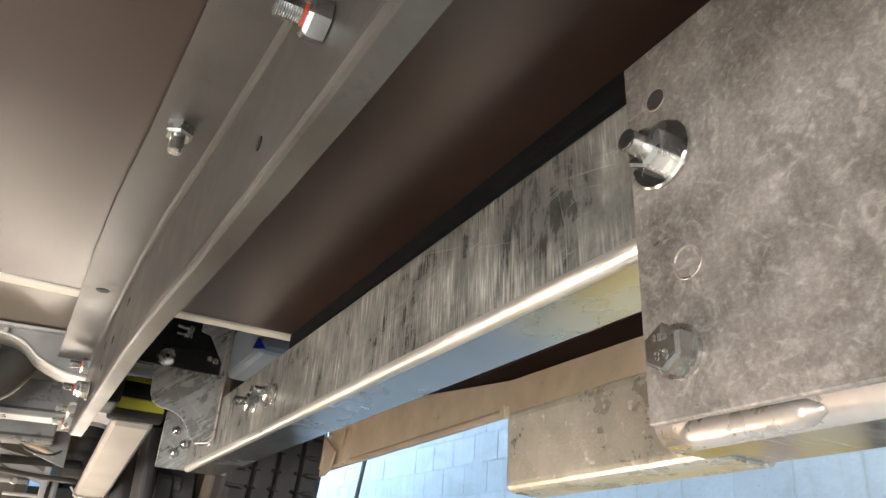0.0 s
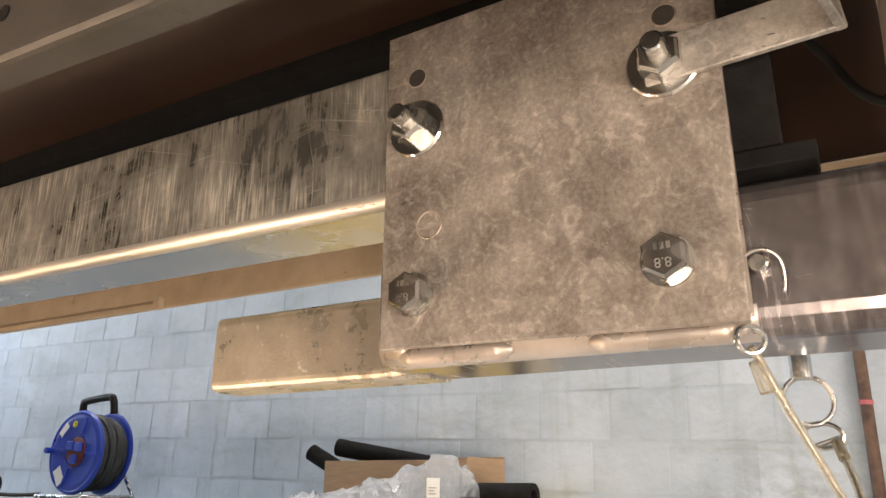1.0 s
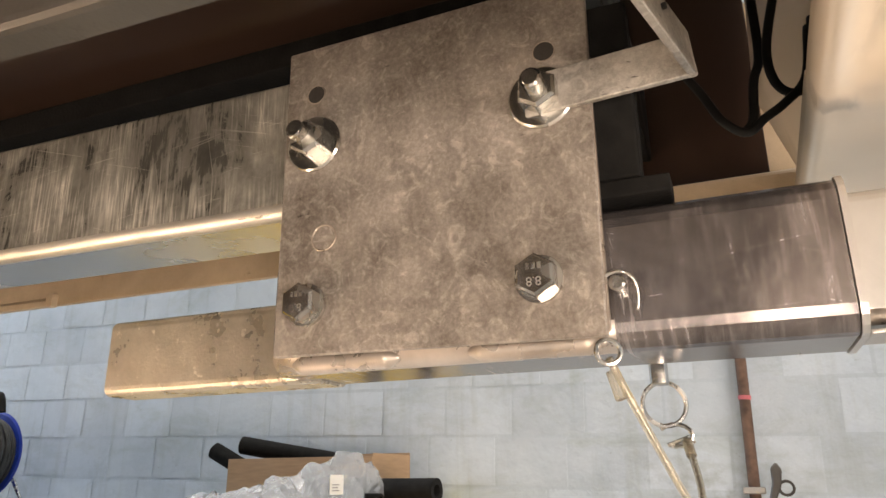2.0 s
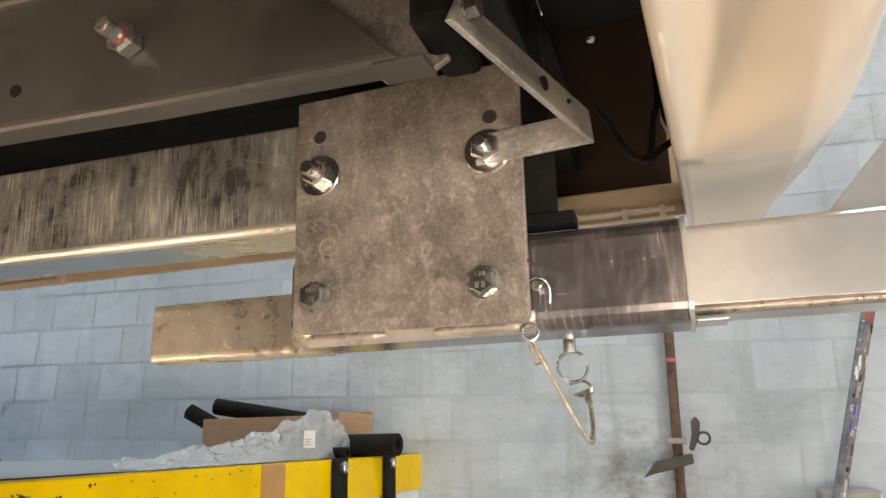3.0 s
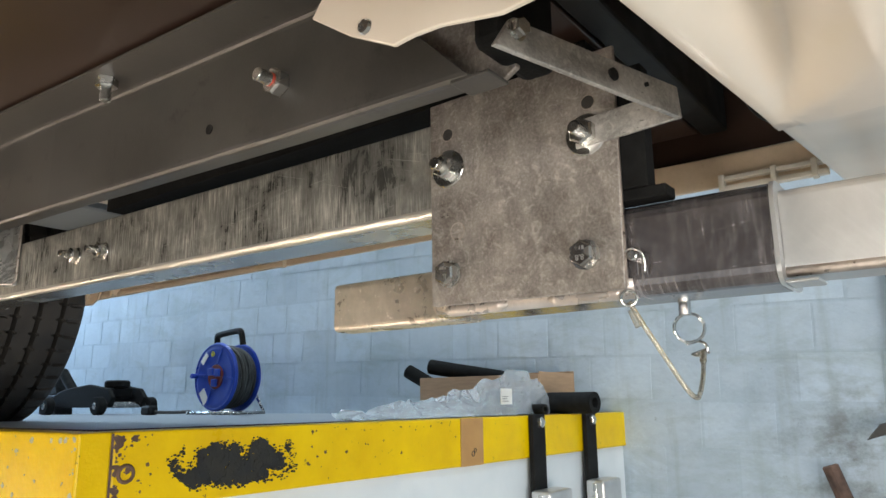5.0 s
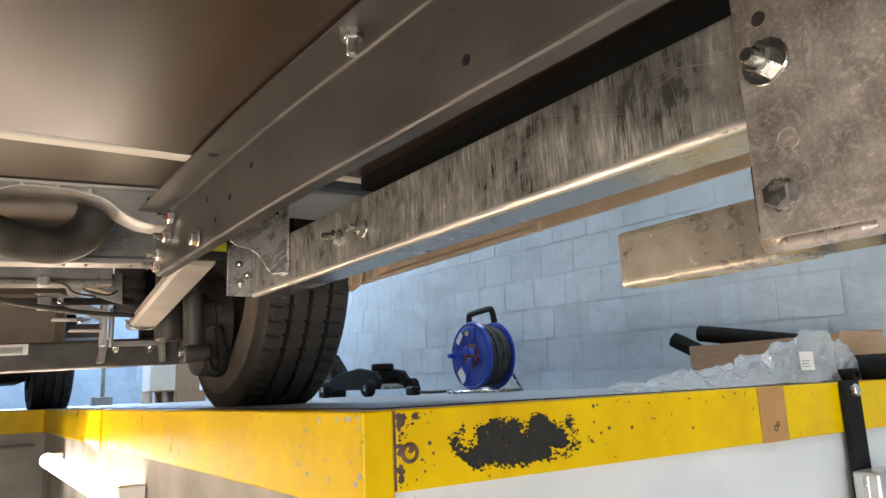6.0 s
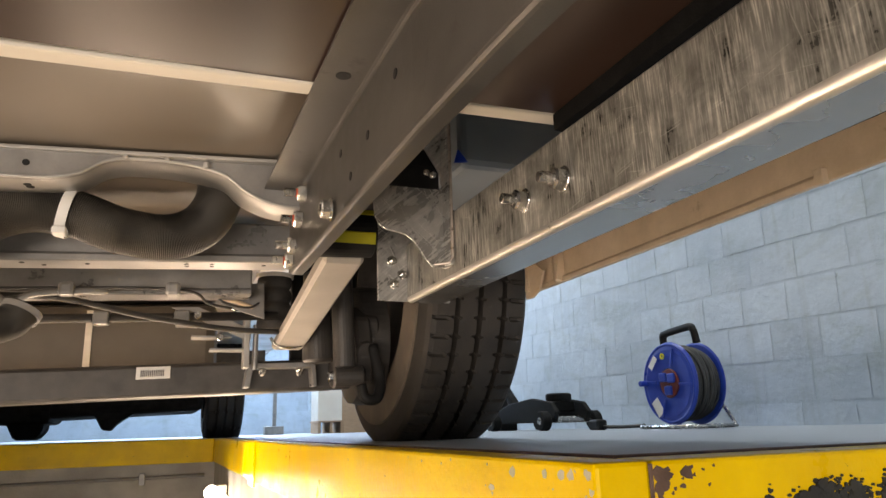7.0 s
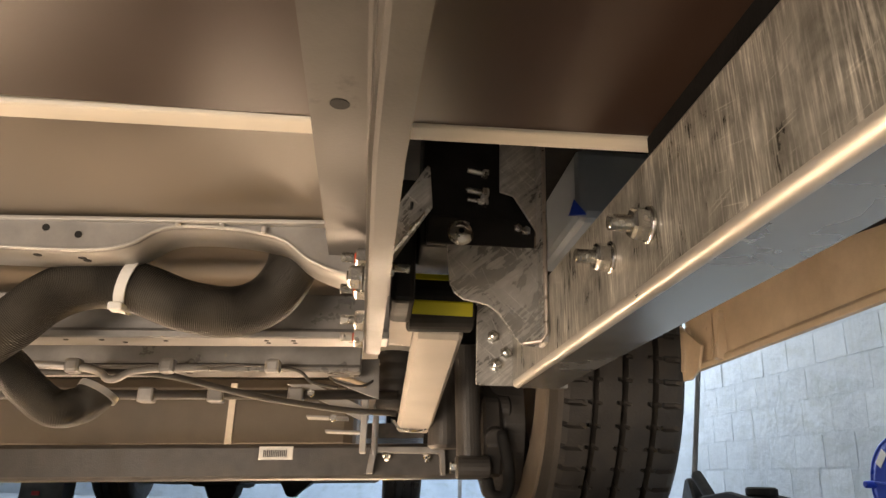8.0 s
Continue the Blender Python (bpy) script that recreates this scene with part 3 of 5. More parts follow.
for name, host, side, paint in (("rust_flake", edge_d, "y", M_RUST), ("bare_chip", edge_a, "x", M_BARE)):
    bm = bmesh.new()
    for k in range(200 if side == "y" else 46):
        along = rnd.uniform(0, 1) ** 3.4
        up = -0.002 - 0.080 * rnd.uniform(0, 1) ** 1.8
        c = 0.884 + 0.9 * along if side == "y" else 0.918 + 1.3 * along
        rr = rnd.choice((0.0008, 0.0010, 0.0014, 0.0020, 0.0034)) * (1.25 - along)
        if side == "y" and 0.93 < c < 1.18:
            continue
        if up + 1.4 * rr > 0.0:
            up = -1.4 * rr
        pts = [(c + 1.2 * rr * rnd.uniform(0.4, 1.4) * math.cos(t), up + rr * rnd.uniform(0.4, 1.4) * math.sin(t)) for t in (6.283 * i / 7 for i in range(7))]
        d = EDGE_Y - 0.0122 if side == "y" else PIT_R - 0.0122
        prism(pts, side, d - 0.000002 * k, d + 0.0004, bm=bm)
    tagged(own_part(name, bm, paint, host, "flaked spots in the yellow paint"), kind="stuff")
own_part("dirt_line", box(PIT_R + 0.030, WALL_X, EDGE_Y + 0.0305, EDGE_Y + 0.042, -0.002, 0.0045, 0.0008), M_RUST, edge_d, "dark dirt along the edging")
own_part("dirt_line", box(PIT_R + 0.0285, PIT_R + 0.038, EDGE_Y + 0.043, PIT_END, -0.002, 0.0045, 0.0008), M_RUST, edge_a, "dark dirt along the edging")
own_part("corner_rust", box(PIT_R + 0.0265, PIT_R + 0.0295, EDGE_Y - 0.0128, EDGE_Y - 0.0118, -0.084, 0.001, 0.0003), M_RUST, edge_d)
own_part("bolt_hole", lathe([(0.001, -0.004), (0.0065, -0.004), (0.0075, 0.002), (0.0095, 0.003), (0.0115, 0.001), (0.012, -0.001)], (0.897, EDGE_Y - 0.012, -0.045), (0, -1, 0), 20), M_RUST, edge_d)


# ---------- the motorhome ----------
van = thing("motorhome", (0.75, 2.1, 0.0), "cream motorhome with a brown underside over the pit", "motorhome")
part("floor_panel", box(-1.1, 1.24, 0.33, 1.128, 0.337, 0.36, 0.002), M_PANEL, van, "dark brown phenolic plywood floor panel")
part("floor_panel", lean(box(-1.1, 0.735, 1.152, 1.46, 0.372, 0.39, 0.002)), M_PANEL2, van, "tan floor panel over the axle")
part("edge_batten", lean(box(-1.1, 1.02, 1.124, 1.148, 0.3345, 0.380, 0.003), rise=0.0), M_BATTEN, van, "pale batten along the panel edge")
for y in (0.25, 0.529, 0.809, 1.07):
    part("screw", lathe([(0.0005, 0.002), (0.003, 0.002), (0.004, 0.0)], (0.965, y, 0.337), (0, 0, -1), 12, closed=False), M_ZINC, van)

def loft(outline, stations):
    """An outline in x and z carried along y, shifted sideways at each station."""
    own = bmesh.new()
    rows = [[own.verts.new((px + dx, y, pz + dz)) for px, pz in outline] for y, dx, dz in stations]
    for a, b in zip(rows, rows[1:]):
        for i in range(len(outline)):
            j = (i + 1) % len(outline)
            own.faces.new((a[i], a[j], b[j], b[i]))
    own.faces.new(rows[0])
    own.faces.new(rows[-1][::-1])
    return own


rail_outline = [(0.706, 0.331), (0.746, 0.331), (0.7485, 0.3305), (0.7505, 0.3285), (0.751, 0.326), (0.751, 0.240), (0.7515, 0.2375), (0.7535, 0.2355), (0.756, 0.235), (0.770, 0.235), (0.770, 0.2375), (0.757, 0.2378), (0.7545, 0.239), (0.7535, 0.241), (0.7535, 0.3335), (0.706, 0.3335)]
bm = loft(rail_outline, [(0.335, 0.023, -0.001), (0.50, 0.020, -0.001), (0.60, 0.017, 0), (0.74, 0.011, 0), (0.86, 0.004, 0), (0.98, 0.0, 0), (1.494, -0.006, 0)])
for v in bm.verts:
    if v.co.y < 0.336:
        v.co.y += 1.0 * (v.co.z - 0.235)
rail = part("chassis_rail", bm, M_RAIL, van, "grey folded steel chassis rail")
part("rail_end_plate", prism([(0.45, 0.335), (0.352, 0.2360), (0.322, 0.2385), (0.313, 0.2440), (0.322, 0.290), (0.324, 0.335)], "x", 0.798, 0.803, 0.0008), M_STEEL, rail, "grey steel plate closing the rail end")
part("rail_end_flange", box(0.775, 0.799, 0.320, 0.350, 0.2333, 0.2358, 0.0006), M_RAIL, rail)
part("rubber_buffer", box(0.765, 0.830, 0.3005, 0.326, 0.246, 0.335, 0.006), M_FOAM, van, "black rubber buffer by the rail end")
stud_with_nut(rail, (0.770, 0.512, 0.279), (-1, 0, 0), 0.011, 0.024, red=True)
stud_with_nut(rail, (0.735, 0.718, 0.331), (0, 0, -1), 0.010, 0.022)
for y, z, red in ((1.371, 0.312, True), (1.395, 0.285, True), (1.44, 0.262, False), (1.462, 0.247, True)):
    stud_with_nut(rail, (0.744, y, z), (-1, 0, 0), 0.011, 0.026, red=red)
for y, z in ((1.10, 0.280), (1.16, 0.262), (1.20, 0.30), (0.60, 0.262), (1.02, 0.30)):
    dx = 0.017 * min(1.0, max(0.0, (0.98 - y) / 0.38)) - 0.011 * max(0, y - 0.98)
    part("bolt_hole", rod((0.7504 + dx, y, z), (0.752 + dx, y, z), 0.0045, 14), M_BLACK, rail)
part("bolt_hole", rod((0.726, 1.094, 0.3306), (0.726, 1.094, 0.332), 0.007, 16), M_BLACK, rail)
stud_with_nut(rail, (0.7465, 1.23, 0.249), (-1, 0, 0), 0.010, 0.011, washer=0.012)

# cross members in front of the axle, silver painted
# pressed channel: a flat face over a lower flange that steps up in the middle
step = smooth_line([(-0.9, 0, 0.300), (-0.3, 0, 0.308), (0.0, 0, 0.312), (0.2, 0, 0.315), (0.355, 0, 0.317), (0.442, 0, 0.319), (0.485, 0, 0.328), (0.515, 0, 0.347), (0.55, 0, 0.353), (0.605, 0, 0.352), (0.649, 0, 0.343), (0.679, 0, 0.322), (0.715, 0, 0.309), (0.757, 0, 0.306)], 6)
bm = prism([(v.x, v.z) for v in step] + [(0.757, 0.370), (-0.9, 0.311)], "y", 1.424, 1.428)
m1 = part("cross_member", bm, M_MEMBER, van, "pressed grey channel across the chassis")
bm = bmesh.new()
rows = [[bm.verts.new((v.x, 1.421 + dy, v.z + dz)) for v in step] for dy, dz in ((0.0, 0.0035), (0.0006, 0.0012), (0.003, 0.0), (0.066, 0.0005), (0.070, 0.004), (0.066, 0.0035), (0.006, 0.0035))]
for a, b in zip(rows, rows[1:] + rows[:1]):
    for u, v in zip(range(len(step) - 1), range(1, len(step))):
        bm.faces.new((a[u], a[v], b[v], b[u]))
bm.faces.new([r[0] for r in rows])
bm.faces.new([r[-1] for r in rows][::-1])
# the lamp glow from below is put into the flange's paler colour
part("lower_flange", bm, M_PRESS, m1, "lower flange with a stepped edge, coloured paler for the lamp glow", smooth=True)
for x, z in ((0.535, 0.3565), (0.582, 0.3585), (0.628, 0.353)):
    part("weld_tab", rod((x, 1.4195, z - 0.003), (x, 1.4195, z + 0.005), 0.0035, 12, 0.001), M_PRESS, m1)
for x, y, z in ((0.583, 1.440, 0.3555), (0.385, 1.440, 0.3180), (0.43, 1.446, 0.3190), (0.432, 1.455, 0.3190), (0.30, 1.440, 0.3162)):
    part("punched_hole", rod((x, y, z - 0.0012), (x, y, z + 0.002), 0.0045, 14), M_BLACK, m1)
part("board_edge", lean(box(-0.9, 0.585, 1.404, 1.420, 0.3725, 0.3775, 0.001)), M_BATTEN, m1, "pale board edge")
part("top_flange", lean(box(-0.9, 0.735, 1.408, 1.424, 0.3645, 0.3690, 0.001)), M_PRESS, m1)
for x, z in ((0.395, 0.344), (0.43, 0.338), (0.717, 0.352)):
    part("punched_hole", rod((x, 1.4232, z), (x, 1.4250, z), 0.004, 12), M_BLACK, m1)
m2 = part("cross_member", lean(prism([(1.60, 0.335), (1.60, 0.286), (1.585, 0.283), (1.585, 0.272), (1.64, 0.272), (1.64, 0.335)], "x", -0.9, 0.775, 0.002)), M_MEMBER, van, "pressed silver cross member")
for x, y in ((0.36, 1.60), (0.405, 1.60), (0.43, 1.615), (0.485, 1.605), (0.615, 1.60), (0.616, 1.615), (0.65, 1.60), (0.651, 1.615), (0.725, 1.605), (0.20, 1.60)):
    part("punched_hole", lean(rod((x, y, 0.2712), (x, y, 0.2724), 0.0032, 10)), M_BLACK, m2)
m3 = part("cross_member", lean(prism([(1.85, 0.322), (1.85, 0.282), (1.838, 0.279), (1.838, 0.270), (1.90, 0.270), (1.90, 0.322)], "x", -0.9, 0.735, 0.002)), M_MEMBER, van, "pressed silver cross member")
part("cross_member", lean(box(-0.9, 0.74, 1.70, 1.78, 0.322, 0.345, 0.003)), M_MEMBER, van, "flat silver cross member")
part("floor_panel", lean(box(-0.9, 0.78, 1.475, 3.4, 0.372, 0.40, 0.0)), M_PANEL2, van, "tan floor panel over the axle")
part("fuel_tank", lean(box(-0.5, 0.72, 2.45, 3.6, 0.17, 0.36, 0.03)), M_TANKB, van, "flat dark brown moulded tank ahead of the axle")
part("tank_seam", lean(box(0.41, 0.425, 2.444, 2.452, 0.18, 0.34, 0.0)), M_BATTEN, van)
part("stabiliser_bar", lean(rod((-0.9, 1.97, 0.25), (0.80, 1.97, 0.25), 0.0085, 14)), M_AXLE, van, smooth=True)
for x in (0.36, 0.48, 0.62):
    part("bar_clip", lean(box(x - 0.014, x + 0.014, 1.955, 1.985, 0.236, 0.262, 0.004)), M_MEMBER, van)
axle = part("axle_beam", lean(box(-0.9, 0.96, 2.135, 2.215, 0.108, 0.176, 0.008)), M_AXLE, van, "black square rear axle beam")
tag = part("axle_label", lean(box(0.541, 0.607, 2.1325, 2.1345, 0.146, 0.171, 0.0005)), M_PAPER, axle, "white paper label with bars")
bm = bmesh.new()
for k in range(13):
    box(0.550 + 0.0036 * k, 0.5515 + 0.0036 * k, 2.1308, 2.1322, 0.151, 0.164, 0, bm)
part("printed_bars", lean(bm), M_INK, axle)
# spring seat on the axle
bm = prism([(0.752, 0.118), (0.758, 0.163), (0.768, 0.168), (0.892, 0.172), (0.902, 0.165), (0.905, 0.120), (0.897, 0.120), (0.893, 0.160), (0.770, 0.158), (0.764, 0.118)], "y", 2.09, 2.134, 0.001)
seat = part("axle_bracket", bm, M_MEMBER, van, "dark grey folded axle bracket")
for x in (0.79, 0.869):
    stud_with_nut(seat, (x, 2.11, 0.158), (0, -0.5, -1), 0.009, 0.016)
part("trailing_arm", prism([(1.56, 0.300), (1.56, 0.272), (2.05, 0.196), (2.09, 0.196), (2.09, 0.216)], "x", 0.806, 0.870, 0.006), M_ARM, van, "beige grey trailing arm")
part("arm_strap", sweep(smooth_line([(0.795, 2.03, 0.215), (0.81, 2.03, 0.200), (0.838, 2.03, 0.196), (0.862, 2.03, 0.202), (0.872, 2.03, 0.218)], 5), 0.003, 8), M_ZINC, van)
bm = bmesh.new()
pts = [(0.797, 2.0, 0.34 - 0.0024 * k) for k in range(48)]
part("air_bellows", sweep(pts, 0, 24, radii=[0.030 + 0.005 * abs(math.sin(k * 0.26)) for k in range(48)]), M_RUBBER, van, "black rubber air bellows", smooth=True)
part("bellows_clamp", lathe([(0.034, -0.004), (0.038, -0.004), (0.038, 0.004), (0.034, 0.004)], (0.797, 2.0, 0.337), (0, 0, 1), 32), M_BATTEN, van)
cyl = part("spring_cylinder", rod((0.795, 1.555, 0.315), (0.880, 1.555, 0.318), 0.037, 32, 0.003), M_BLACK, van, "black cylinder with yellow stripes")
for x in (0.8375,):
    part("stripe", prism([(1.519, 0.292), (1.5165, 0.308), (1.5175, 0.310), (1.5205, 0.293)], "x", 0.801, 0.876), M_OLIVE, cyl)
    part("stripe", prism([(1.519, 0.338), (1.5225, 0.3455), (1.5235, 0.345), (1.5195, 0.337)], "x", 0.801, 0.876), M_OLIVE, cyl)
part("shock_absorber", rod((0.92, 1.93, 0.34), (0.928, 1.93, 0.145), 0.022, 24, 0.003), M_AXLE, van, "black shock absorber")
part("shock_eye", rod((0.905, 1.93, 0.128), (0.965, 1.93, 0.13), 0.020, 20, 0.003), M_AXLE, van)
part("shock_bolt", hex_head((0.905, 1.93, 0.128), (-1, 0, 0), 0.017, 0.010), M_ZINC, van)
bm = lathe([(0.02, -0.03), (0.10, -0.028), (0.128, -0.018), (0.132, 0.0), (0.132, 0.035), (0.02, 0.035)], (1.0, 2.10, 0.21), (1, 0, 0), 48)
rod((0.935, 2.08, 0.155), (1.0, 2.08, 0.155), 0.042, 28, 0.005, bm=bm)
rod((0.945, 1.995, 0.235), (1.01, 1.995, 0.235), 0.030, 24, 0.004, bm=bm)
prism([(1.95, 0.115), (1.93, 0.17), (1.96, 0.25), (2.02, 0.285), (2.06, 0.25), (2.05, 0.12)], "x", 0.955, 0.99, 0.006, bm=bm)
rod((0.975, 1.93, 0.175), (0.975, 1.99, 0.20), 0.020, 20, 0.003, bm=bm)
part("brake_assembly", bm, M_AXLE, van, "black brake drum and hub carrier")
part("brake_hook", sweep(smooth_line([(0.985, 1.93, 0.19), (0.995, 1.91, 0.12), (0.985, 1.90, 0.085), (0.962, 1.90, 0.085), (0.955, 1.905, 0.11)], 6), 0.011, 10), M_BLACK, van, smooth=True)


# wheels
def tyre_mesh(centre, axis, radius, width, seg=840):
    own = bmesh.new()
    half = width / 2
    tread = [(-1.0, 0.962), (-0.93, 0.985), (-0.84, 0.994), (-0.64, 0.998), (-0.57, 0.9985), (-0.50, 0.999), (-0.485, 0.935), (-0.415, 0.935), (-0.40, 1.0), (-0.34, 1.0005), (-0.12, 1.0015), (-0.05, 1.002), (-0.035, 0.935), (0.04, 0.935), (0.055, 1.002), (0.12, 1.0015), (0.36, 1.0005), (0.44, 1.0), (0.455, 0.935), (0.525, 0.935), (0.54, 0.999), (0.60, 0.9985), (0.67, 0.998), (0.84, 0.994), (0.93, 0.985), (1.0, 0.962)]
    side = [(1.04, 0.90), (1.06, 0.82), (1.0, 0.72), (0.88, 0.64), (0.80, 0.62), (-0.80, 0.62), (-0.88, 0.64), (-1.0, 0.72), (-1.06, 0.82), (-1.04, 0.90)]
    prof = [(p, p_r, True) for p, p_r in tread] + [(p, p_r, False) for p, p_r in side]
    rings = []
    for k in range(seg):
        t = 2 * math.pi * k / seg
        row = []
        for h, r, on in prof:
            f = r
            if on and abs(h) > 0.63 and abs(h) < 0.9 and k % 14 < 3:
                f -= 0.024
            elif on and r > 0.99 and k % 14 < 2 and (0.38 < abs(h) < 0.56 or abs(h) < 0.06):
                f -= 0.034
            row.append(own.verts.new((radius * f * math.cos(t), radius * f * math.sin(t), half * h)))
        rings.append(row)
    n = len(prof)
    for k in range(seg):
        a, b = rings[k], rings[(k + 1) % seg]
        for i in range(n):
            own.faces.new((a[i], b[i], b[(i + 1) % n], a[(i + 1) % n]))
    bmesh.ops.transform(own, matrix=Matrix.Translation(centre) @ turn_to(axis), verts=own.verts)
    return own


def wheel(x, y, r=0.335, w=0.205, swell=1.045):
    rim = part("wheel", lathe([(0.05, -0.03), (0.20, -0.05), (0.207, -w / 2), (0.213, -w / 2), (0.213, w / 2), (0.207, w / 2), (0.20, 0.06), (0.05, 0.05)], (x, y, r), (1, 0, 0), 40), M_AXLE, van, "steel road wheel with a worn tyre", smooth=False)
    part("tyre", tyre_mesh((x, y, r), (1, 0, 0), r * swell, w, 840 if y < 3 else 238), M_RUBBER, rim, "black road tyre with ribbed tread")
    part("sidewall", lathe([(0.222, 0.002), (0.250, 0.0075), (0.275, 0.0078), (0.300, 0.0045), (0.300, 0.010), (0.222, 0.010)], (x - w / 2, y, r), (-1, 0, 0), 64), M_DUST, rim, "dusty brown tyre sidewall")
    return rim


wheel(1.150, 2.095)
wheel(0.95, 5.3)
wheel(-0.70, 5.3)
bm = lean(box(-0.55, 0.82, 4.9, 5.7, 0.155, 0.42, 0.03))
box(-0.25, 0.05, 4.9, 5.5, 0.10, 0.30, 0.04, bm)
prism([(-0.20, 0.30), (-0.17, 0.12), (-0.135, 0.045), (-0.12, 0.02), (-0.03, 0.018), (0.01, 0.06), (0.02, 0.14), (0.03, 0.30)], "y", 4.95, 5.2, 0.012, bm)
prism([(0.22, 0.20), (0.27, 0.115), (0.30, 0.06), (0.34, 0.055), (0.37, 0.09), (0.45, 0.145), (0.52, 0.20)], "y", 4.92, 5.1, 0.008, bm)
part("front_undertray", bm, M_JACK, van, "black plastic undertray below the engine")
part("body_shell", box(-1.15, 1.29, 0.30, 5.9, 0.55, 2.6, 0.05), M_CREAM, van, "plain cream body above the chassis")
bm = lean(box(-0.9, 1.0, 3.7, 4.9, 0.30, 0.36, 0.0))
part("front_floor", bm, M_AXLE, van, "dark floor ahead of the tank")

# added black block and backing that keep the open gaps dark
part("rear_shade_block", box(0.80, 1.255, 0.300, 0.329, 0.338, 0.42, 0.003), M_BLACK, van, "black block added to darken the gap behind the bumper")
part("hub_shade_board", box(0.87, 1.03, 2.24, 2.26, 0.12, 0.50, 0.004), M_BLACK, van, "black board added to darken the gap by the wheel")
part("spring_perch", rod((0.898, 2.04, 0.165), (0.890, 2.04, 0.36), 0.034, 28, 0.006, 0.027), M_AXLE, van, "black spring perch", smooth=False)
# shade of the bumper and wheel-arch hollows, put in as added black boards
part("bumper_shade_board", box(-1.1, 1.08, 0.12, 0.299, 0.42, 0.43, 0.0), M_BLACK, van, "black board added for the shade inside the bumper")
part("arch_shade_board", box(0.74, 1.24, 1.16, 2.6, 0.54, 0.548, 0.0), M_BLACK, van, "black board added for the shade above the wheel")
part("side_tank", box(1.01, 1.22, 1.50, 1.74, 0.425, 0.53, 0.012), M_TANK, van, "pale grey plastic tank")
part("tank_tag", prism([(0.995, 0.425), (1.018, 0.428), (1.002, 0.447)], "y", 1.490, 1.494), M_BLUE, van, "scrap of blue tape")

# side skirt
skirt_out = [(1.247, 0.271), (1.247, 0.304), (1.250, 0.309), (1.268, 0.311), (1.270, 0.50), (1.280, 0.50), (1.274, 0.320), (1.257, 0.274), (1.2505, 0.2695)]
skirt = part("side_skirt", prism(skirt_out, "y", 0.17, 1.73, 0.002), M_TAN, van, "tan moulded side skirt")
part("skirt_lip", prism([(1.238, 0.2680), (1.238, 0.276), (1.2435, 0.2815), (1.2435, 0.2680)], "y", 1.062, 1.715, 0.0008), M_TAN, skirt)
for y in (1.60, 1.71):
    part("skirt_rib", prism([(1.228, 0.272), (1.2465, 0.268), (1.2465, 0.34), (1.236, 0.34)], "y", y, y + 0.012, 0.001), M_TAN, skirt)
part("skirt_clip", box(1.236, 1.246, 0.20, 0.31, 0.262, 0.268, 0.001), M_BATTEN, skirt)
part("skirt_clip", box(1.236, 1.246, 0.20, 0.31, 0.274, 0.279, 0.001), M_BATTEN, skirt)
for y in (0.21, 0.25, 0.305):
    part("skirt_clip", box(1.234, 1.246, y, y + 0.006, 0.260, 0.281, 0.001), M_BATTEN, skirt)
part("skirt_face", prism([(0.171, 0.2700), (1.729, 0.2700), (1.729, 0.43), (1.52, 0.372), (1.05, 0.318), (0.171, 0.3035)], "x", 1.2445, 1.2465, 0.0006), M_TAN, skirt)
part("skirt_fold", prism([(1.2385, 0.268), (1.2440, 0.268), (1.2440, 0.345), (1.2425, 0.345)], "y", 1.635, 1.650, 0.0008), M_TAN, skirt)
part("skirt_clip", box(1.2345, 1.2438, 1.050, 1.0615, 0.2665, 0.2840, 0.001), M_TAN, skirt)
part("end_flap", prism([(1.655, 0.300), (1.725, 0.345), (1.728, 0.2585), (1.700, 0.2570), (1.672, 0.2675)], "x", 1.2330, 1.2375, 0.0008), M_TAN, skirt)
part("inner_skirt_board", box(1.262, 1.269, 0.20, 1.55, 0.313, 0.56, 0.001), M_PANEL, van, "brown board inside the skirt")

# rear bumper: a moulded section, rounded off at its end
LIP = [(0.200, 0.244), (0.1995, 0.234), (0.198, 0.2255), (0.195, 0.2220)]
UNDER = [(0.190 - 0.0035 * k, 0.2215 + 0.05 * abs(0.030 - 0.0035 * k)) for k in range(20)]
REAR = [(0.119, 0.2275), (0.114, 0.2305), (0.109, 0.2345), (0.103, 0.2390), (0.097, 0.2450), (0.092, 0.2520), (0.087, 0.261), (0.083, 0.271), (0.079, 0.285), (0.0755, 0.302), (0.072, 0.322), (0.067, 0.37), (0.063, 0.44), (0.057, 0.56), (0.050, 0.70)]
INSIDE = [(0.30, 0.70), (0.30, 0.60), (0.080, 0.60), (0.092, 0.38), (0.108, 0.29), (0.126, 0.272), (0.150, 0.270), (0.188, 0.262)]
section = LIP + UNDER + REAR + INSIDE
HOLLOW = [(0.70, 0.098), (0.75, 0.101), (0.79, 0.106), (0.825, 0.114), (0.859, 0.125), (0.885, 0.137), (0.91, 0.154), (0.93, 0.172), (0.946, 0.191), (0.96, 0.212)]
bm = bmesh.new()


def ease(a, b, x):
    k = min(1.0, max(0.0, (x - a) / (b - a)))
    return k * k * (3 - 2 * k)


def rim_of(x):
    """Where the hollow under the bumper ends, its corner rounded off."""
    for (xa, ya), (xb, yb) in zip(HOLLOW, HOLLOW[1:]):
        if x <= xb:
            return ya + (yb - ya) * max(0.0, (x - xa) / (xb - xa))
    return 1.0


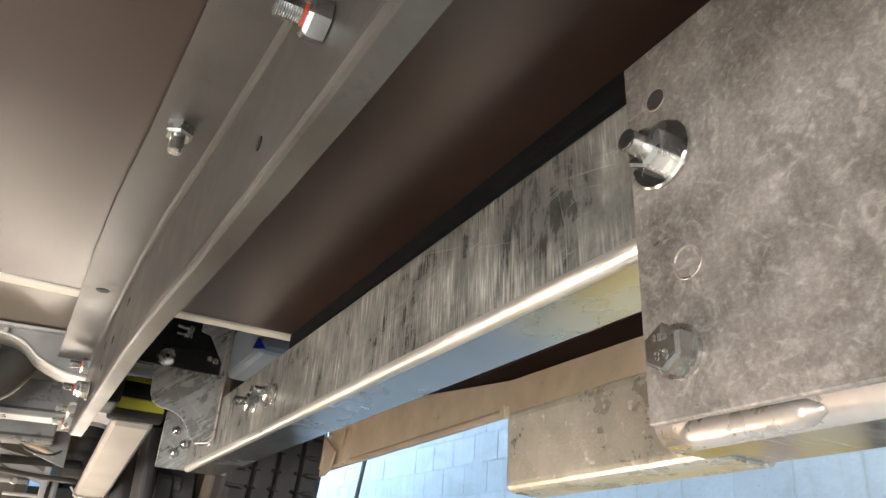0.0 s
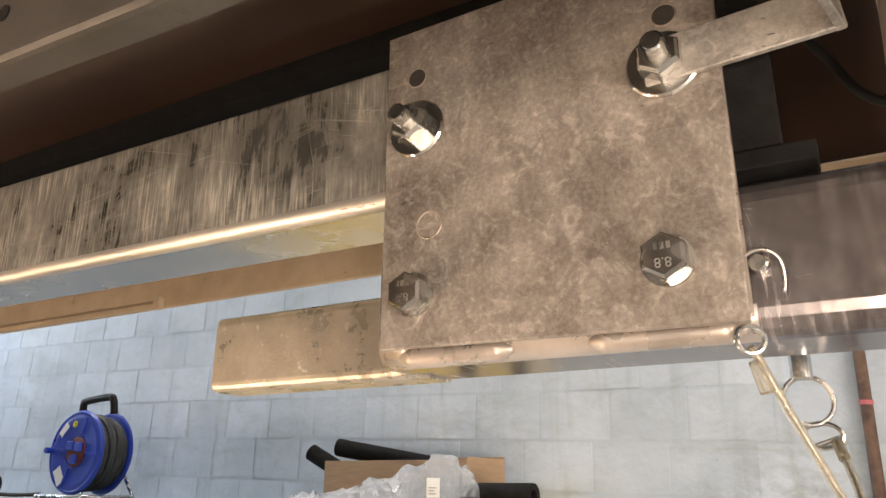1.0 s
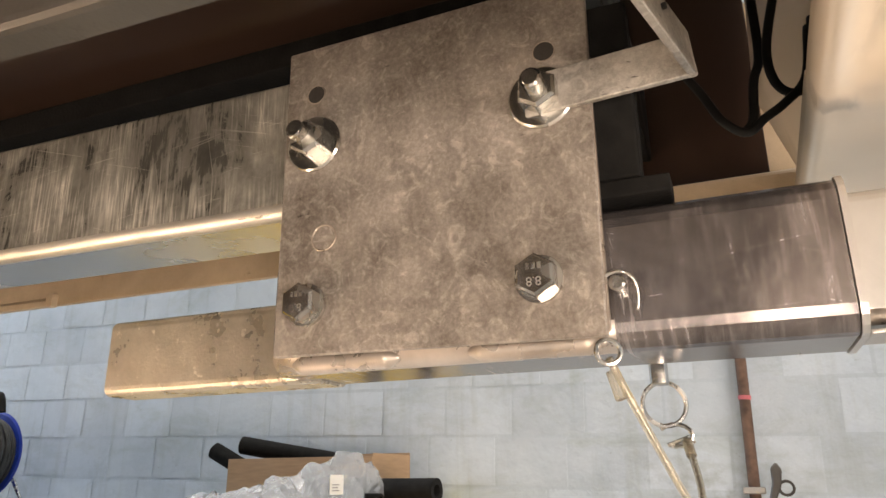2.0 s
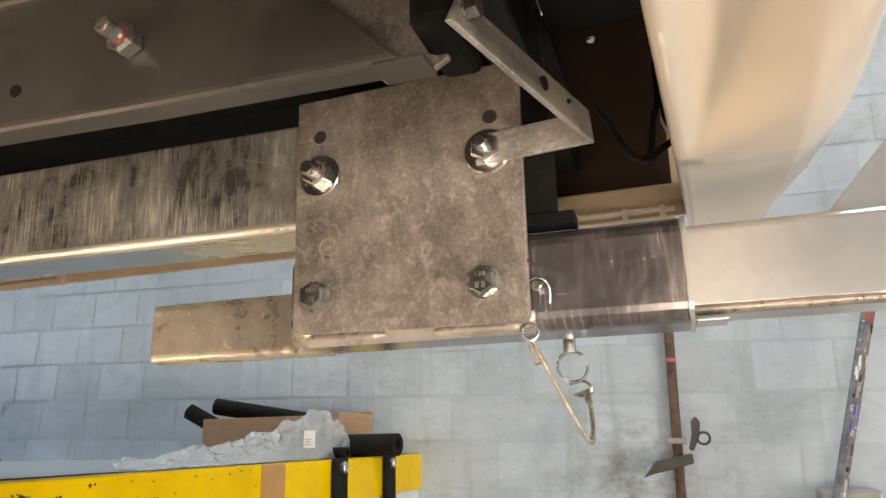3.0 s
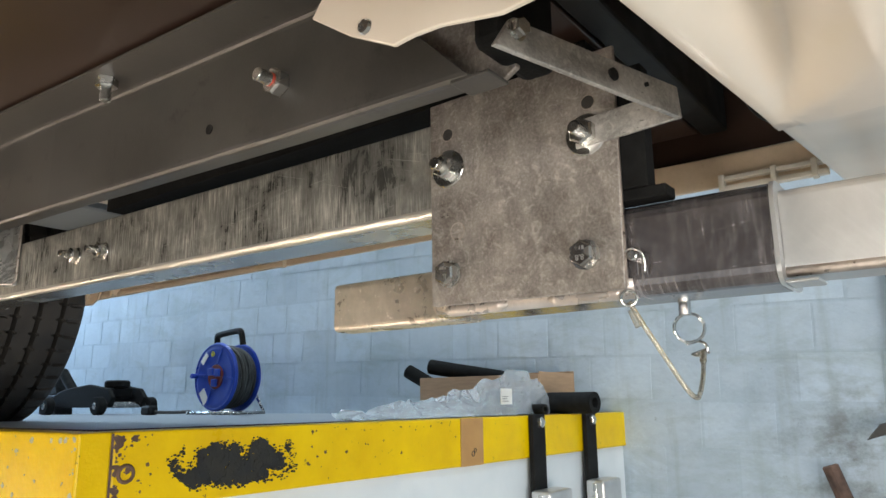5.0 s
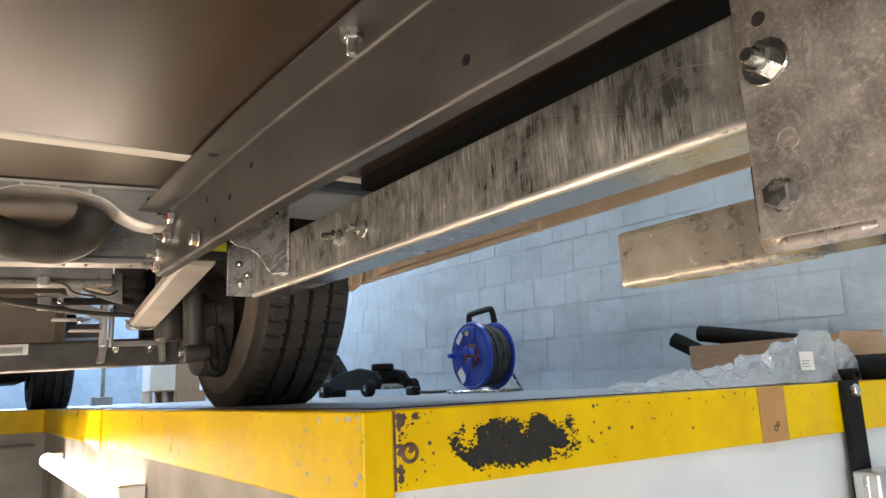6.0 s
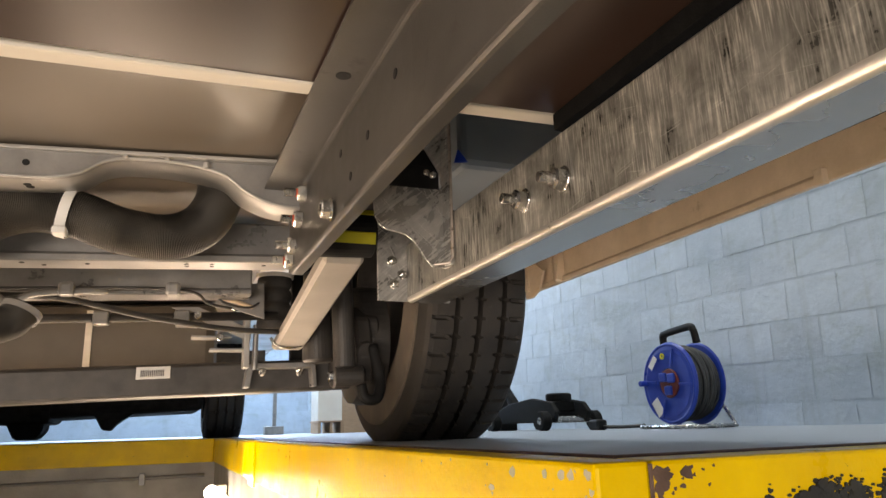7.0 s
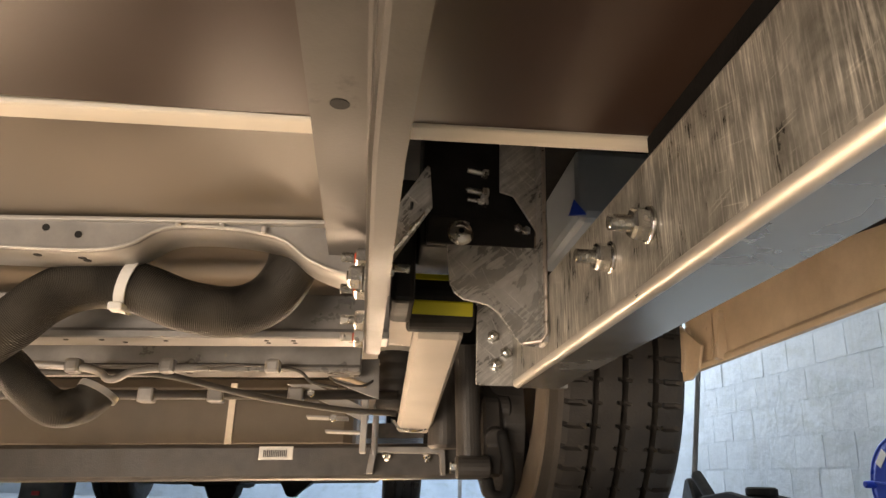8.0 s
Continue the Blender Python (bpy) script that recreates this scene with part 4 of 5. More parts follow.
xs = [-0.9, -0.5, -0.1, 0.2, 0.4, 0.5, 0.55, 0.6] + [0.62 + 0.011 * k for k in range(31)] + [0.966, 0.968] + [0.98 + 0.013 * k for k in range(21)]
rings = []
for x in xs:
    k = max(0.0, (x - 0.96) / 0.28)
    sag = 0.07 * (min(0.0, max(x, 0.55) - 0.945))
    row = []
    for i, (y, z) in enumerate(section):
        outer = i < len(LIP) + len(UNDER) + len(REAR)
        if outer and y < 0.193 and z < 0.30:
            inside = min(1.0 * (y - rim_of(x)), 1.4 * (0.191 - y))
            z += 0.038 * ease(-0.006, 0.052, inside)
        low = 1.0 - ease(0.24, 0.36, z)
        z += sag * low
        if z < 0.262:
            z += 0.004 * (ease(0.9665, 0.9675, x) if y > 0.185 else ease(0.93, 1.01, x)) + 0.022 * max(0.0, x - 0.968) / 0.272
        rear = min(1.0, max(0.0, (0.20 - y) / 0.09))
        row.append(bm.verts.new((x, y - 0.040 * (x - 0.95) + rear * ((0.015 + 0.12 * ease(0.235, 0.33, z)) * k * k - 0.010 * ease(0.72, 0.95, x)), z)))
    rings.append(row)
for a, b in zip(rings, rings[1:]):
    for i in range(len(section)):
        j = (i + 1) % len(section)
        bm.faces.new((a[i], b[i], b[j], a[j]))
bm.faces.new(rings[0])
bm.faces.new(rings[-1][::-1])
bumper = part("rear_bumper", bm, M_CREAM, van, "cream moulded rear bumper", smooth=True)
part("bumper_screw", lathe([(0.0005, 0.002), (0.005, 0.002), (0.006, 0.0)], (0.673, 0.1935, 0.2045), (0, -0.1, -1), 14, closed=False), M_MEMBER, bumper)
tab = [(0.398, 0.262), (0.366, 0.240), (0.332, 0.2225), (0.318, 0.224), (0.300, 0.2235), (0.263, 0.217), (0.225, 0.220), (0.225, 0.262), (0.29, 0.285), (0.38, 0.285)]
flap = part("bumper_tab", prism(tab, "x", 0.698, 0.7015, 0.0008), M_CREAM, van, "cream moulded bumper tab")
part("tab_screw", lathe([(0.0005, 0.002), (0.004, 0.002), (0.005, 0.0)], (0.698, 0.353, 0.241), (-1, 0, 0), 14, closed=False), M_ZINC, flap)
part("reflector", box(1.124, 1.133, 0.0845, 0.0945, 0.266, 0.284, 0.002), M_REDLAMP, bumper, "red rear reflector")

# hose loops with their clip
line = [(0.18, 1.53, 0.165), (0.27, 1.52, 0.205), (0.330, 1.515, 0.248), (0.372, 1.51, 0.286), (0.418, 1.505, 0.305), (0.470, 1.505, 0.304), (0.534, 1.505, 0.284), (0.590, 1.505, 0.280), (0.628, 1.505, 0.298), (0.648, 1.51, 0.332), (0.652, 1.515, 0.366)]
pts = smooth_line(line, 56)
hose = part("vent_hose", sweep(pts, 0, 40, radii=[0.030 + (0.0005 if i % 2 else -0.0003) for i in range(len(pts))]), M_HOSE, van, "ribbed dark grey hose")
part("hose_clip", lathe([(0.031, -0.006), (0.0338, -0.006), (0.0338, 0.006), (0.031, 0.006)], (0.468, 1.505, 0.3045), (1, 0, -0.22), 32), M_PAPER, hose, "white plastic hose clip")
part("clip_buckle", box(0.456, 0.472, 1.470, 1.490, 0.268, 0.277, 0.002), M_PAPER, hose)
line = [(0.16, 1.60, 0.285), (0.24, 1.60, 0.258), (0.297, 1.60, 0.224), (0.333, 1.60, 0.191), (0.368, 1.60, 0.170), (0.398, 1.605, 0.176), (0.412, 1.615, 0.195)]
pts = smooth_line(line, 56)
part("vent_hose", sweep(pts, 0, 40, radii=[0.023 + (0.0005 if i % 2 else -0.0003) for i in range(len(pts))]), M_HOSE, van, "ribbed dark grey hose")
part("hose_collar", lathe([(0.020, -0.004), (0.026, -0.004), (0.026, 0.004), (0.020, 0.004)], (0.411, 1.614, 0.193), (0.35, 0.25, 0.9), 28), M_PRESS, van)
part("brake_pipe", lean(sweep(smooth_line([(-0.3, 1.78, 0.255), (0.25, 1.80, 0.262), (0.36, 1.80, 0.262), (0.44, 1.81, 0.258), (0.56, 1.86, 0.235), (0.70, 1.93, 0.220), (0.80, 1.96, 0.216)], 8), 0.0055, 10)), M_AXLE, van, smooth=True)
part("brake_pipe", lean(sweep(smooth_line([(-0.3, 1.79, 0.272), (0.30, 1.79, 0.272), (0.60, 1.80, 0.272), (0.66, 1.82, 0.25), (0.70, 1.83, 0.243)], 8), 0.0026, 8)), M_AXLE, van, smooth=True)
part("brake_pipe", lean(sweep(smooth_line([(0.0, 1.79, 0.278), (0.30, 1.785, 0.268), (0.36, 1.78, 0.248), (0.40, 1.78, 0.262), (0.50, 1.80, 0.270)], 8), 0.006, 8)), M_MEMBER, van, smooth=True)
for x in (0.30, 0.44, 0.60):
    part("pipe_clip", lean(box(x - 0.012, x + 0.012, 1.775, 1.80, 0.258, 0.281, 0.006)), M_MEMBER, van)
part("spring_hanger", prism([(0.600, 0.266), (0.650, 0.268), (0.752, 0.226), (0.752, 0.206), (0.738, 0.206)], "y", 1.988, 1.994, 0.001), M_PRESS, van, "folded pale bracket by the bellows")
part("spring_hanger", box(0.738, 0.750, 1.985, 2.020, 0.150, 0.262, 0.002), M_PRESS, van)
for x0, x1, z in ((0.610, 0.660, 0.232), (0.640, 0.715, 0.208), (0.675, 0.738, 0.184)):
    own = box(x0, x1, 1.985, 2.03, z, z + 0.004, 0.001)
    part("hanger_shelf", own, M_MEMBER, van)
part("hanger_plate", prism([(0.660, 0.300), (0.765, 0.306), (0.768, 0.236), (0.735, 0.246), (0.690, 0.262)], "y", 1.915, 1.920, 0.001), M_MEMBER, van)
part("seam_sealant", sweep(smooth_line([(0.600, 1.912, 0.283), (0.660, 1.911, 0.279), (0.710, 1.911, 0.268), (0.745, 1.911, 0.258)], 6), 0.004, 8), M_TAN, van, "tan seam sealant", smooth=True)
for x, z in ((0.648, 0.246), (0.716, 0.262), (0.69, 0.205)):
    part("hanger_bolt", hex_head((x, 1.955, z), (0, -1, 0), 0.013, 0.008), M_ZINC, van)
part("brake_pipe", sweep(smooth_line([(0.60, 1.88, 0.30), (0.655, 1.885, 0.292), (0.69, 1.89, 0.262), (0.735, 1.90, 0.255), (0.76, 1.92, 0.27)], 8), 0.0022, 8), M_AXLE, van, smooth=True)
part("hanger_rod", rod((0.765, 2.02, 0.24), (0.765, 2.03, 0.15), 0.006, 12), M_MEMBER, van)

# loose cable loops behind the bracket
for k, pts in enumerate(([(1.11, 0.262, 0.345), (1.11, 0.249, 0.322), (1.11, 0.237, 0.297), (1.11, 0.222, 0.285), (1.11, 0.209, 0.294), (1.11, 0.195, 0.303), (1.11, 0.179, 0.320), (1.11, 0.172, 0.36)], [(1.12, 0.205, 0.40), (1.12, 0.206, 0.35), (1.12, 0.212, 0.330), (1.12, 0.216, 0.300), (1.12, 0.222, 0.291)], [(1.115, 0.186, 0.41), (1.115, 0.200, 0.355), (1.115, 0.199, 0.325), (1.115, 0.188, 0.312), (1.115, 0.176, 0.322), (1.115, 0.168, 0.37)])):
    part("cable_loop", sweep(smooth_line(pts, 8), 0.0034, 8), M_BLACK, van, smooth=True)

# ---------- the carrier frame bolted below the motorhome ----------
frame_ob = thing("carrier_frame", (0.95, 0.7, 0.1), "galvanised steel carrier frame bolted below the chassis", "carrier frame")
bend = [(0.930 + 0.006 * (1 - math.cos(a)), 0.200 + 0.006 * (1 - math.sin(a))) for a in (math.pi / 2 * k / 6 for k in range(7))]
bm = prism(bend + [(0.938, 0.200), (0.938, 0.2035), (0.9335, 0.208), (0.9335, 0.287), (0.985, 0.287), (0.985, 0.290), (0.934, 0.290), (0.931, 0.289), (0.930, 0.287)], "y", 0.335, 1.536)
for v in bm.verts:
    v.co.z += 0.010 * (v.co.y - 0.6)
flange = loft([(0.9385, 0.2002), (0.986, 0.2002), (0.986, 0.2032), (0.9385, 0.2032)], [(0.335, 0, -0.00265), (1.536, 0, 0.00936)])
beam = part("side_beam", bm, M_GALV, frame_ob, "long galvanised steel channel with scratched streaks")
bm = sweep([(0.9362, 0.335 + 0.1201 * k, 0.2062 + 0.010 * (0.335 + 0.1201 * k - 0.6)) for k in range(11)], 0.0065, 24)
part("lower_bend", bm, M_BEND, beam, "smooth bend of the channel, its highlight in the colour", smooth=True)
part("lower_flange", flange, M_SHEET, beam, "smooth galvanised lower flange")
part("packing_strip", box(0.952, 0.992, 0.335, 1.12, 0.318, 0.3365, 0.001), M_FOAM, frame_ob, "black packing strip above the channel")
stud_with_nut(beam, (0.930, 1.148, 0.250), (-1, 0, 0), 0.011, 0.025, washer=0.0125)
stud_with_nut(beam, (0.930, 1.071, 0.247), (-1, 0, 0), 0.011, 0.025, washer=0.0125)
part("end_plate", box(0.884, 1.0, 1.5375, 1.5425, 0.2115, 0.335, 0.0015), M_GALV2, beam, "galvanised end plate")
for x, z in ((0.905, 0.272), (0.921, 0.252), (0.908, 0.236)):
    stud_with_nut(beam, (x, 1.5375, z), (0, -1, 0), 0.008, 0.014)
cut = [(0.828, 0.331), (0.831, 0.290), (0.836, 0.279), (0.846, 0.272), (0.860, 0.270), (0.872, 0.267), (0.882, 0.260), (0.891, 0.248), (0.899, 0.236), (0.908, 0.227), (0.926, 0.226), (0.926, 0.332)]
part("curved_bracket", prism(cut, "y", 1.365, 1.369, 0.0006), M_GALV2, frame_ob, "galvanised bracket plate with a curved cut-out")
part("bracket_angle", prism([(0.924, 1.345), (0.930, 1.345), (0.930, 1.372), (0.924, 1.372)], "z", 0.226, 0.46, 0.001), M_GALV2, frame_ob)
part("bracket_foot", sweep([(0.927, 1.343, 0.455), (0.927, 1.343, 0.235), (0.922, 1.345, 0.228), (0.905, 1.352, 0.226)], 0.0022, 8), M_BEAD, frame_ob)
part("upper_gusset", prism([(0.884, 0.46), (0.884, 0.396), (0.899, 0.392), (0.924, 0.352), (0.924, 0.46)], "y", 1.367, 1.371, 0.0006), M_GALV2, frame_ob)
blk = part("mounting_block", box(0.800, 0.924, 1.385, 1.46, 0.335, 0.50, 0.004), M_BLACK, frame_ob, "black mounting block")
part("block_lip", box(0.806, 0.924, 1.376, 1.384, 0.335, 0.368, 0.002), M_BLACK, blk)
part("side_housing", box(0.772, 0.798, 1.40, 1.50, 0.275, 0.42, 0.006), M_BLACK, frame_ob)
part("bushing", lathe([(0.003, 0.006), (0.005, 0.006), (0.005, 0.002), (0.0075, 0.002), (0.0075, 0.004), (0.012, 0.003), (0.0145, 0.0)], (0.843, 1.376, 0.349), (0, -1, 0), 28, closed=False), M_ZINC, blk)
for z, nut in ((0.400, True), (0.389, False), (0.424, False)):
    stud_with_nut(blk, (0.872, 1.385, z), (-0.9, -0.3, 0), 0.006 if not nut else 0.008, 0.024)
for x, z in ((0.914, 0.355), (0.905, 0.357)):
    stud_with_nut(blk, (x, 1.376, z), (0, -1, 0), 0.005, 0.006)
stud_with_nut(frame_ob, (0.7655, 1.372, 0.303), (1, -0.1, 0), 0.009, 0.024)
bm = bmesh.new()
q = [Vector(p) for p in [(0.765, 1.385, 0.312), (0.768, 1.385, 0.308), (0.810, 1.352, 0.366), (0.807, 1.352, 0.368)]]
own = [bm.verts.new(p) for p in q] + [bm.verts.new(p + Vector((-0.004, 0.0, 0.046))) for p in q]
for f in ((0, 1, 2, 3), (7, 6, 5, 4), (0, 4, 5, 1), (1, 5, 6, 2), (2, 6, 7, 3), (3, 7, 4, 0)):
    bm.faces.new([own[i] for i in f])
strut = part("angled_strap", bm, M_GALV2, frame_ob, "bent galvanised strap")
part("strap_edge", sweep([(0.768, 1.352, 0.310), (0.806, 1.350, 0.363)], 0.0022, 8), M_ZINC, strut)
part("strap_hole", rod((0.787, 1.3655, 0.372), (0.7885, 1.366, 0.372), 0.005, 14), M_BLACK, strut)

# thick steel plate with its bolts
PX = 0.9255
plate = part("mounting_plate", prism([(0.302, 0.1125), (0.4825, 0.1150), (0.4835, 0.3045), (0.300, 0.3085)], "x", PX, PX + 0.0045, 0.0007), M_STEEL, frame_ob, "scuffed mill steel plate")
for y in (0.462, 0.326):
    stud_with_nut(plate, (PX, y, 0.2385), (-1, 0, 0), 0.011, 0.020, washer=0.0175)
for y in (0.462, 0.332):
    bolt_head(plate, (PX, y, 0.142), (-1, 0, 0))
for y, z in ((0.463, 0.272), (0.3235, 0.266)):
    hole = part("drilled_hole", rod((PX - 0.0003, y, z), (PX + 0.0008, y, z), 0.0058, 20), M_AXLE, plate)
    part("hole_rim", ring((PX - 0.0002, y, z), (1, 0, 0), 0.0059, 0.0004, 24), M_BEAD, hole)
part("ring_mark", ring((PX, 0.4535, 0.180), (1, 0, 0), 0.0075, 0.0006, 24), M_BEAD, plate)
part("edge_weld", box(PX + 0.001, PX + 0.004, 0.3005, 0.3025, 0.115, 0.235, 0.0006), M_BEAD, plate)
for y0, y1, r in ((0.412, 0.478, 0.0058), (0.304, 0.374, 0.0060)):
    steps = 40
    pts = [(0.9395, y0 + (y1 - y0) * k / steps, 0.1125) for k in range(steps + 1)]
    part("weld_seam", sweep(pts, 0, 16, radii=[r * min(1, 0.30 + 0.16 * k, 0.30 + 0.16 * (steps - k)) for k in range(steps + 1)]), M_SHOULDER, plate, "low smooth weld seam", smooth=True)

# receiver tube and the sliding arm
def tube(y0, y1, x0, x1, z0, z1, r=0.006, wall=0.004):
    out = []
    for cx, cz, a0 in ((x1 - r, z1 - r, 0), (x0 + r, z1 - r, 90), (x0 + r, z0 + r, 180), (x1 - r, z0 + r, 270)):
        for k in range(5):
            a = radians(a0 + 22.5 * k)
            out.append((cx + r * math.cos(a), cz + r * math.sin(a)))
    mx, mz = (x0 + x1) / 2, (z0 + z1) / 2
    inner = [(mx + (px - mx) * (1 - 2 * wall / (x1 - x0)), mz + (pz - mz) * (1 - 2 * wall / (z1 - z0))) for px, pz in out]
    own = bmesh.new()
    loops = [[own.verts.new((px, y, pz)) for px, pz in pts] for y, pts in ((y0, out), (y1, out), (y1, inner), (y0, inner))]
    n = len(out)
    for a in range(4):
        for i in range(n):
            own.faces.new((loops[a][i], loops[a][(i + 1) % n], loops[(a + 1) % 4][(i + 1) % n], loops[(a + 1) % 4][i]))
    return own


recv = part("receiver_tube", tube(0.200, 0.490, 0.936, 1.003, 0.1080, 0.179, 0.012), M_DARKSTEEL, frame_ob, "dark rolled steel receiver tube")
part("tube_shoulder", sweep([(0.9482, 0.300 + 0.019 * k, 0.1202) for k in range(11)], 0.0124, 24), M_SHOULDER, recv, "rounded lower edge with its lit tone in the colour", smooth=True)
part("mouth_collar", tube(0.1965, 0.1995, 0.9345, 1.0045, 0.1070, 0.1800, 0.0125, 0.011), M_ALU, recv)
part("collar_foot", box(0.942, 0.972, 0.176, 0.1962, 0.1075, 0.1096, 0.0008), M_ALU, recv)
part("inner_tube", tube(0.478, 0.646, 0.966, 0.999, 0.1065, 0.1575, 0.006), M_OILY, frame_ob, "steel tube end with an oily surface, glints in its colour")
arm = part("sliding_arm", tube(-0.036, 0.30, 0.9480, 0.9980, 0.1135, 0.1742, 0.006), M_ALU, frame_ob, "bright galvanised square arm")
# duller strip for the dark reflection in the arm's rounded lower corner
part("lower_edge", sweep([(0.9512, -0.035 + 0.0233 * k, 0.1166) for k in range(11)], 0.0041, 14), M_BEAD, arm, "lower edge of the arm, its dark reflection in the colour", smooth=True)
part("end_cap", box(0.9475, 0.9985, -0.0395, -0.0365, 0.1130, 0.1747, 0.001), M_BLACK, arm, "black plastic end cap")
post = part("upright_post", box(0.9505, 0.998, -0.035, 0.0072, 0.1745, 0.62, 0.005), M_ALU, frame_ob, "bright galvanised square post")
part("weld_seam", sweep([(0.9495, 0.008 - 0.0015 * k, 0.1760 + 0.0006 * math.sin(k * 1.1)) for k in range(31)], 0, 10, radii=[0.0036 + 0.0005 * math.sin(k * 1.9) for k in range(31)]), M_BEAD, post, smooth=True)
part("corner_gusset", prism([(0.110, 0.1738), (0.0075, 0.2895), (0.0075, 0.1738)], "x", 0.978, 0.984, 0.0006), M_ALU, frame_ob, "triangular galvanised gusset")
part("gusset_weld", sweep([(0.977 + 0.0006 * math.sin(k * 2.3), 0.0085, 0.18 + 0.0028 * k) for k in range(39)], 0, 10, radii=[0.0028 + 0.0005 * math.sin(k * 1.9) for k in range(39)]), M_BEAD, post, smooth=True)
pin = part("end_pin", rod((0.99, -0.026, 0.112), (0.985, -0.018, 0.092), 0.0055, 16, 0.001), M_ZINC, arm)
side = part("end_bracket", prism([(-0.045, 0.335), (-0.10, 0.335), (-0.10, 0.29), (-0.05, 0.305)], "x", 1.02, 1.026, 0.0008), M_ALU, post)
part("hanging_cord", sweep([(1.02, -0.048, 0.31), (1.02, -0.049, 0.205)], 0.0022, 8), M_CLEAR, post)
part("cord_ring", ring((1.02, -0.05, 0.194), (1, 0.3, 0), 0.011, 0.0012, 24), M_ZINC, post)

# bent flat bar between plate and bumper
bm = prism([(0.334, 0.2275), (0.335, 0.2505), (0.252, 0.2565), (0.2495, 0.2330)], "x", PX - 0.0042, PX - 0.0004, 0.0006)
flat = part("flat_bar", bm, M_FLATBAR, frame_ob, "bent steel flat bar")
bm = bmesh.new()
a, b = [Vector(p) for p in ((PX - 0.0004, 0.2495, 0.2330), (PX - 0.0004, 0.2515, 0.2585))]
c, d = Vector((0.760, 0.2935, 0.254)), Vector((0.741, 0.2935, 0.229))
n = Vector((0.24, 0.97, 0)).normalized() * 0.004
q = [a, b, c, d]
own = [bm.verts.new(p) for p in q] + [bm.verts.new(p + n) for p in q]
for f in ((0, 1, 2, 3), (7, 6, 5, 4), (0, 4, 5, 1), (1, 5, 6, 2), (2, 6, 7, 3), (3, 7, 4, 0)):
    bm.faces.new([own[i] for i in f])
bmesh.ops.bevel(bm, geom=bm.edges[:], offset=0.0006, segments=1, affect="EDGES")
part("bar_return", bm, M_FLATBAR, flat)
part("bar_hole", rod((0.8490, 0.2682, 0.2445), (0.8494, 0.2700, 0.2445), 0.0046, 18), M_BLACK, flat)
bolt_head(flat, (0.7615, 0.2925, 0.2455), (-0.24, -0.97, 0), 0.0105, 0.006, 0.0072, False)
part("bar_hole", rod((0.8840, 0.2587, 0.2475), (0.8844, 0.2605, 0.2475), 0.0016, 10), M_BLACK, flat)
part("square_block", box(0.9315, 0.948, 0.281, 0.334, 0.190, 0.290, 0.0015), M_FOAM, frame_ob, "black painted beam end")
part("square_foot", box(0.9315, 0.952, 0.268, 0.334, 0.1805, 0.1895, 0.001), M_FOAM, frame_ob)

# locking pin with spring clip, ring, and its plastic tether
pin_ob = thing("hitch_pin", (1.022, 0.291, 0.09), "zinc hitch pin with a split ring below the receiver", "hitch pin")
part("pin_end", rod((1.022, 0.291, 0.1005), (1.022, 0.291, 0.150), 0.0052, 16, 0.0008), M_ZINC, pin_ob)
part("pin_boss", rod((0.9985, 0.291, 0.150), (1.032, 0.291, 0.150), 0.008, 16, 0.001), M_ZINC, pin_ob)
part("split_ring", ring((1.026, 0.290, 0.0905), (1, 0.35, 0), 0.0120, 0.0013, 36), M_ZINC, pin_ob)
part("split_ring", ring((1.0275, 0.290, 0.0905), (1, 0.30, 0.05), 0.0120, 0.0012, 36), M_ZINC, pin_ob)
hook = [(1.028, 0.286 + 0.009 * math.cos(t), 0.0735 + 0.006 * math.sin(t)) for t in (0.6 + 0.42 * k for k in range(12))] + [(1.03, 0.279, 0.0725), (1.030, 0.2765, 0.069)]
part("s_hook", sweep(hook, 0.0013, 8), M_ZINC, pin_ob)
clip = thing("spring_clip", (0.930, 0.300, 0.148), "bent wire spring clip through the receiver", "spring clip")
part("clip_wire", sweep(smooth_line([(0.934, 0.3125, 0.1295), (0.930, 0.307, 0.136), (0.927, 0.300, 0.1412), (0.9262, 0.2935, 0.1418), (0.928, 0.2885, 0.138), (0.930, 0.2875, 0.131), (0.931, 0.2885, 0.124)], 6), 0.0009, 8), M_ZINC, clip, smooth=True)
part("clip_head", rod((0.9275, 0.2965, 0.1375), (0.940, 0.2965, 0.1375), 0.0040, 18, 0.001), M_ZINC, clip)
teth = thing("tether", (0.97, 0.29, 0.11), "clear plastic sleeved wire tether hanging in a loop", "tether")
line = [(0.936, 0.304, 0.104), (0.945, 0.2975, 0.087), (0.957, 0.2885, 0.065), (0.967, 0.281, 0.047), (0.973, 0.2762, 0.037), (0.979, 0.2735, 0.0335), (0.986, 0.2730, 0.0365), (1.002, 0.2745, 0.050), (1.026, 0.280, 0.0700)]
part("sleeve", sweep(smooth_line(line, 8), 0.0019, 10), M_CLEAR, teth, smooth=True)
part("inner_wire", sweep(smooth_line(line, 8), 0.0007, 6), M_ZINC, teth, smooth=True)
part("eye_ring", ring((0.936, 0.304, 0.107), (1, 0.5, 0), 0.0058, 0.0012, 24), M_ZINC, teth)
part("crimp", rod((0.938, 0.3035, 0.098), (0.944, 0.301, 0.086), 0.0028, 12), M_CLEAR, teth)
part("crimp", rod((1.016, 0.2778, 0.0625), (1.026, 0.2800, 0.0700), 0.0028, 12), M_CLEAR, teth)

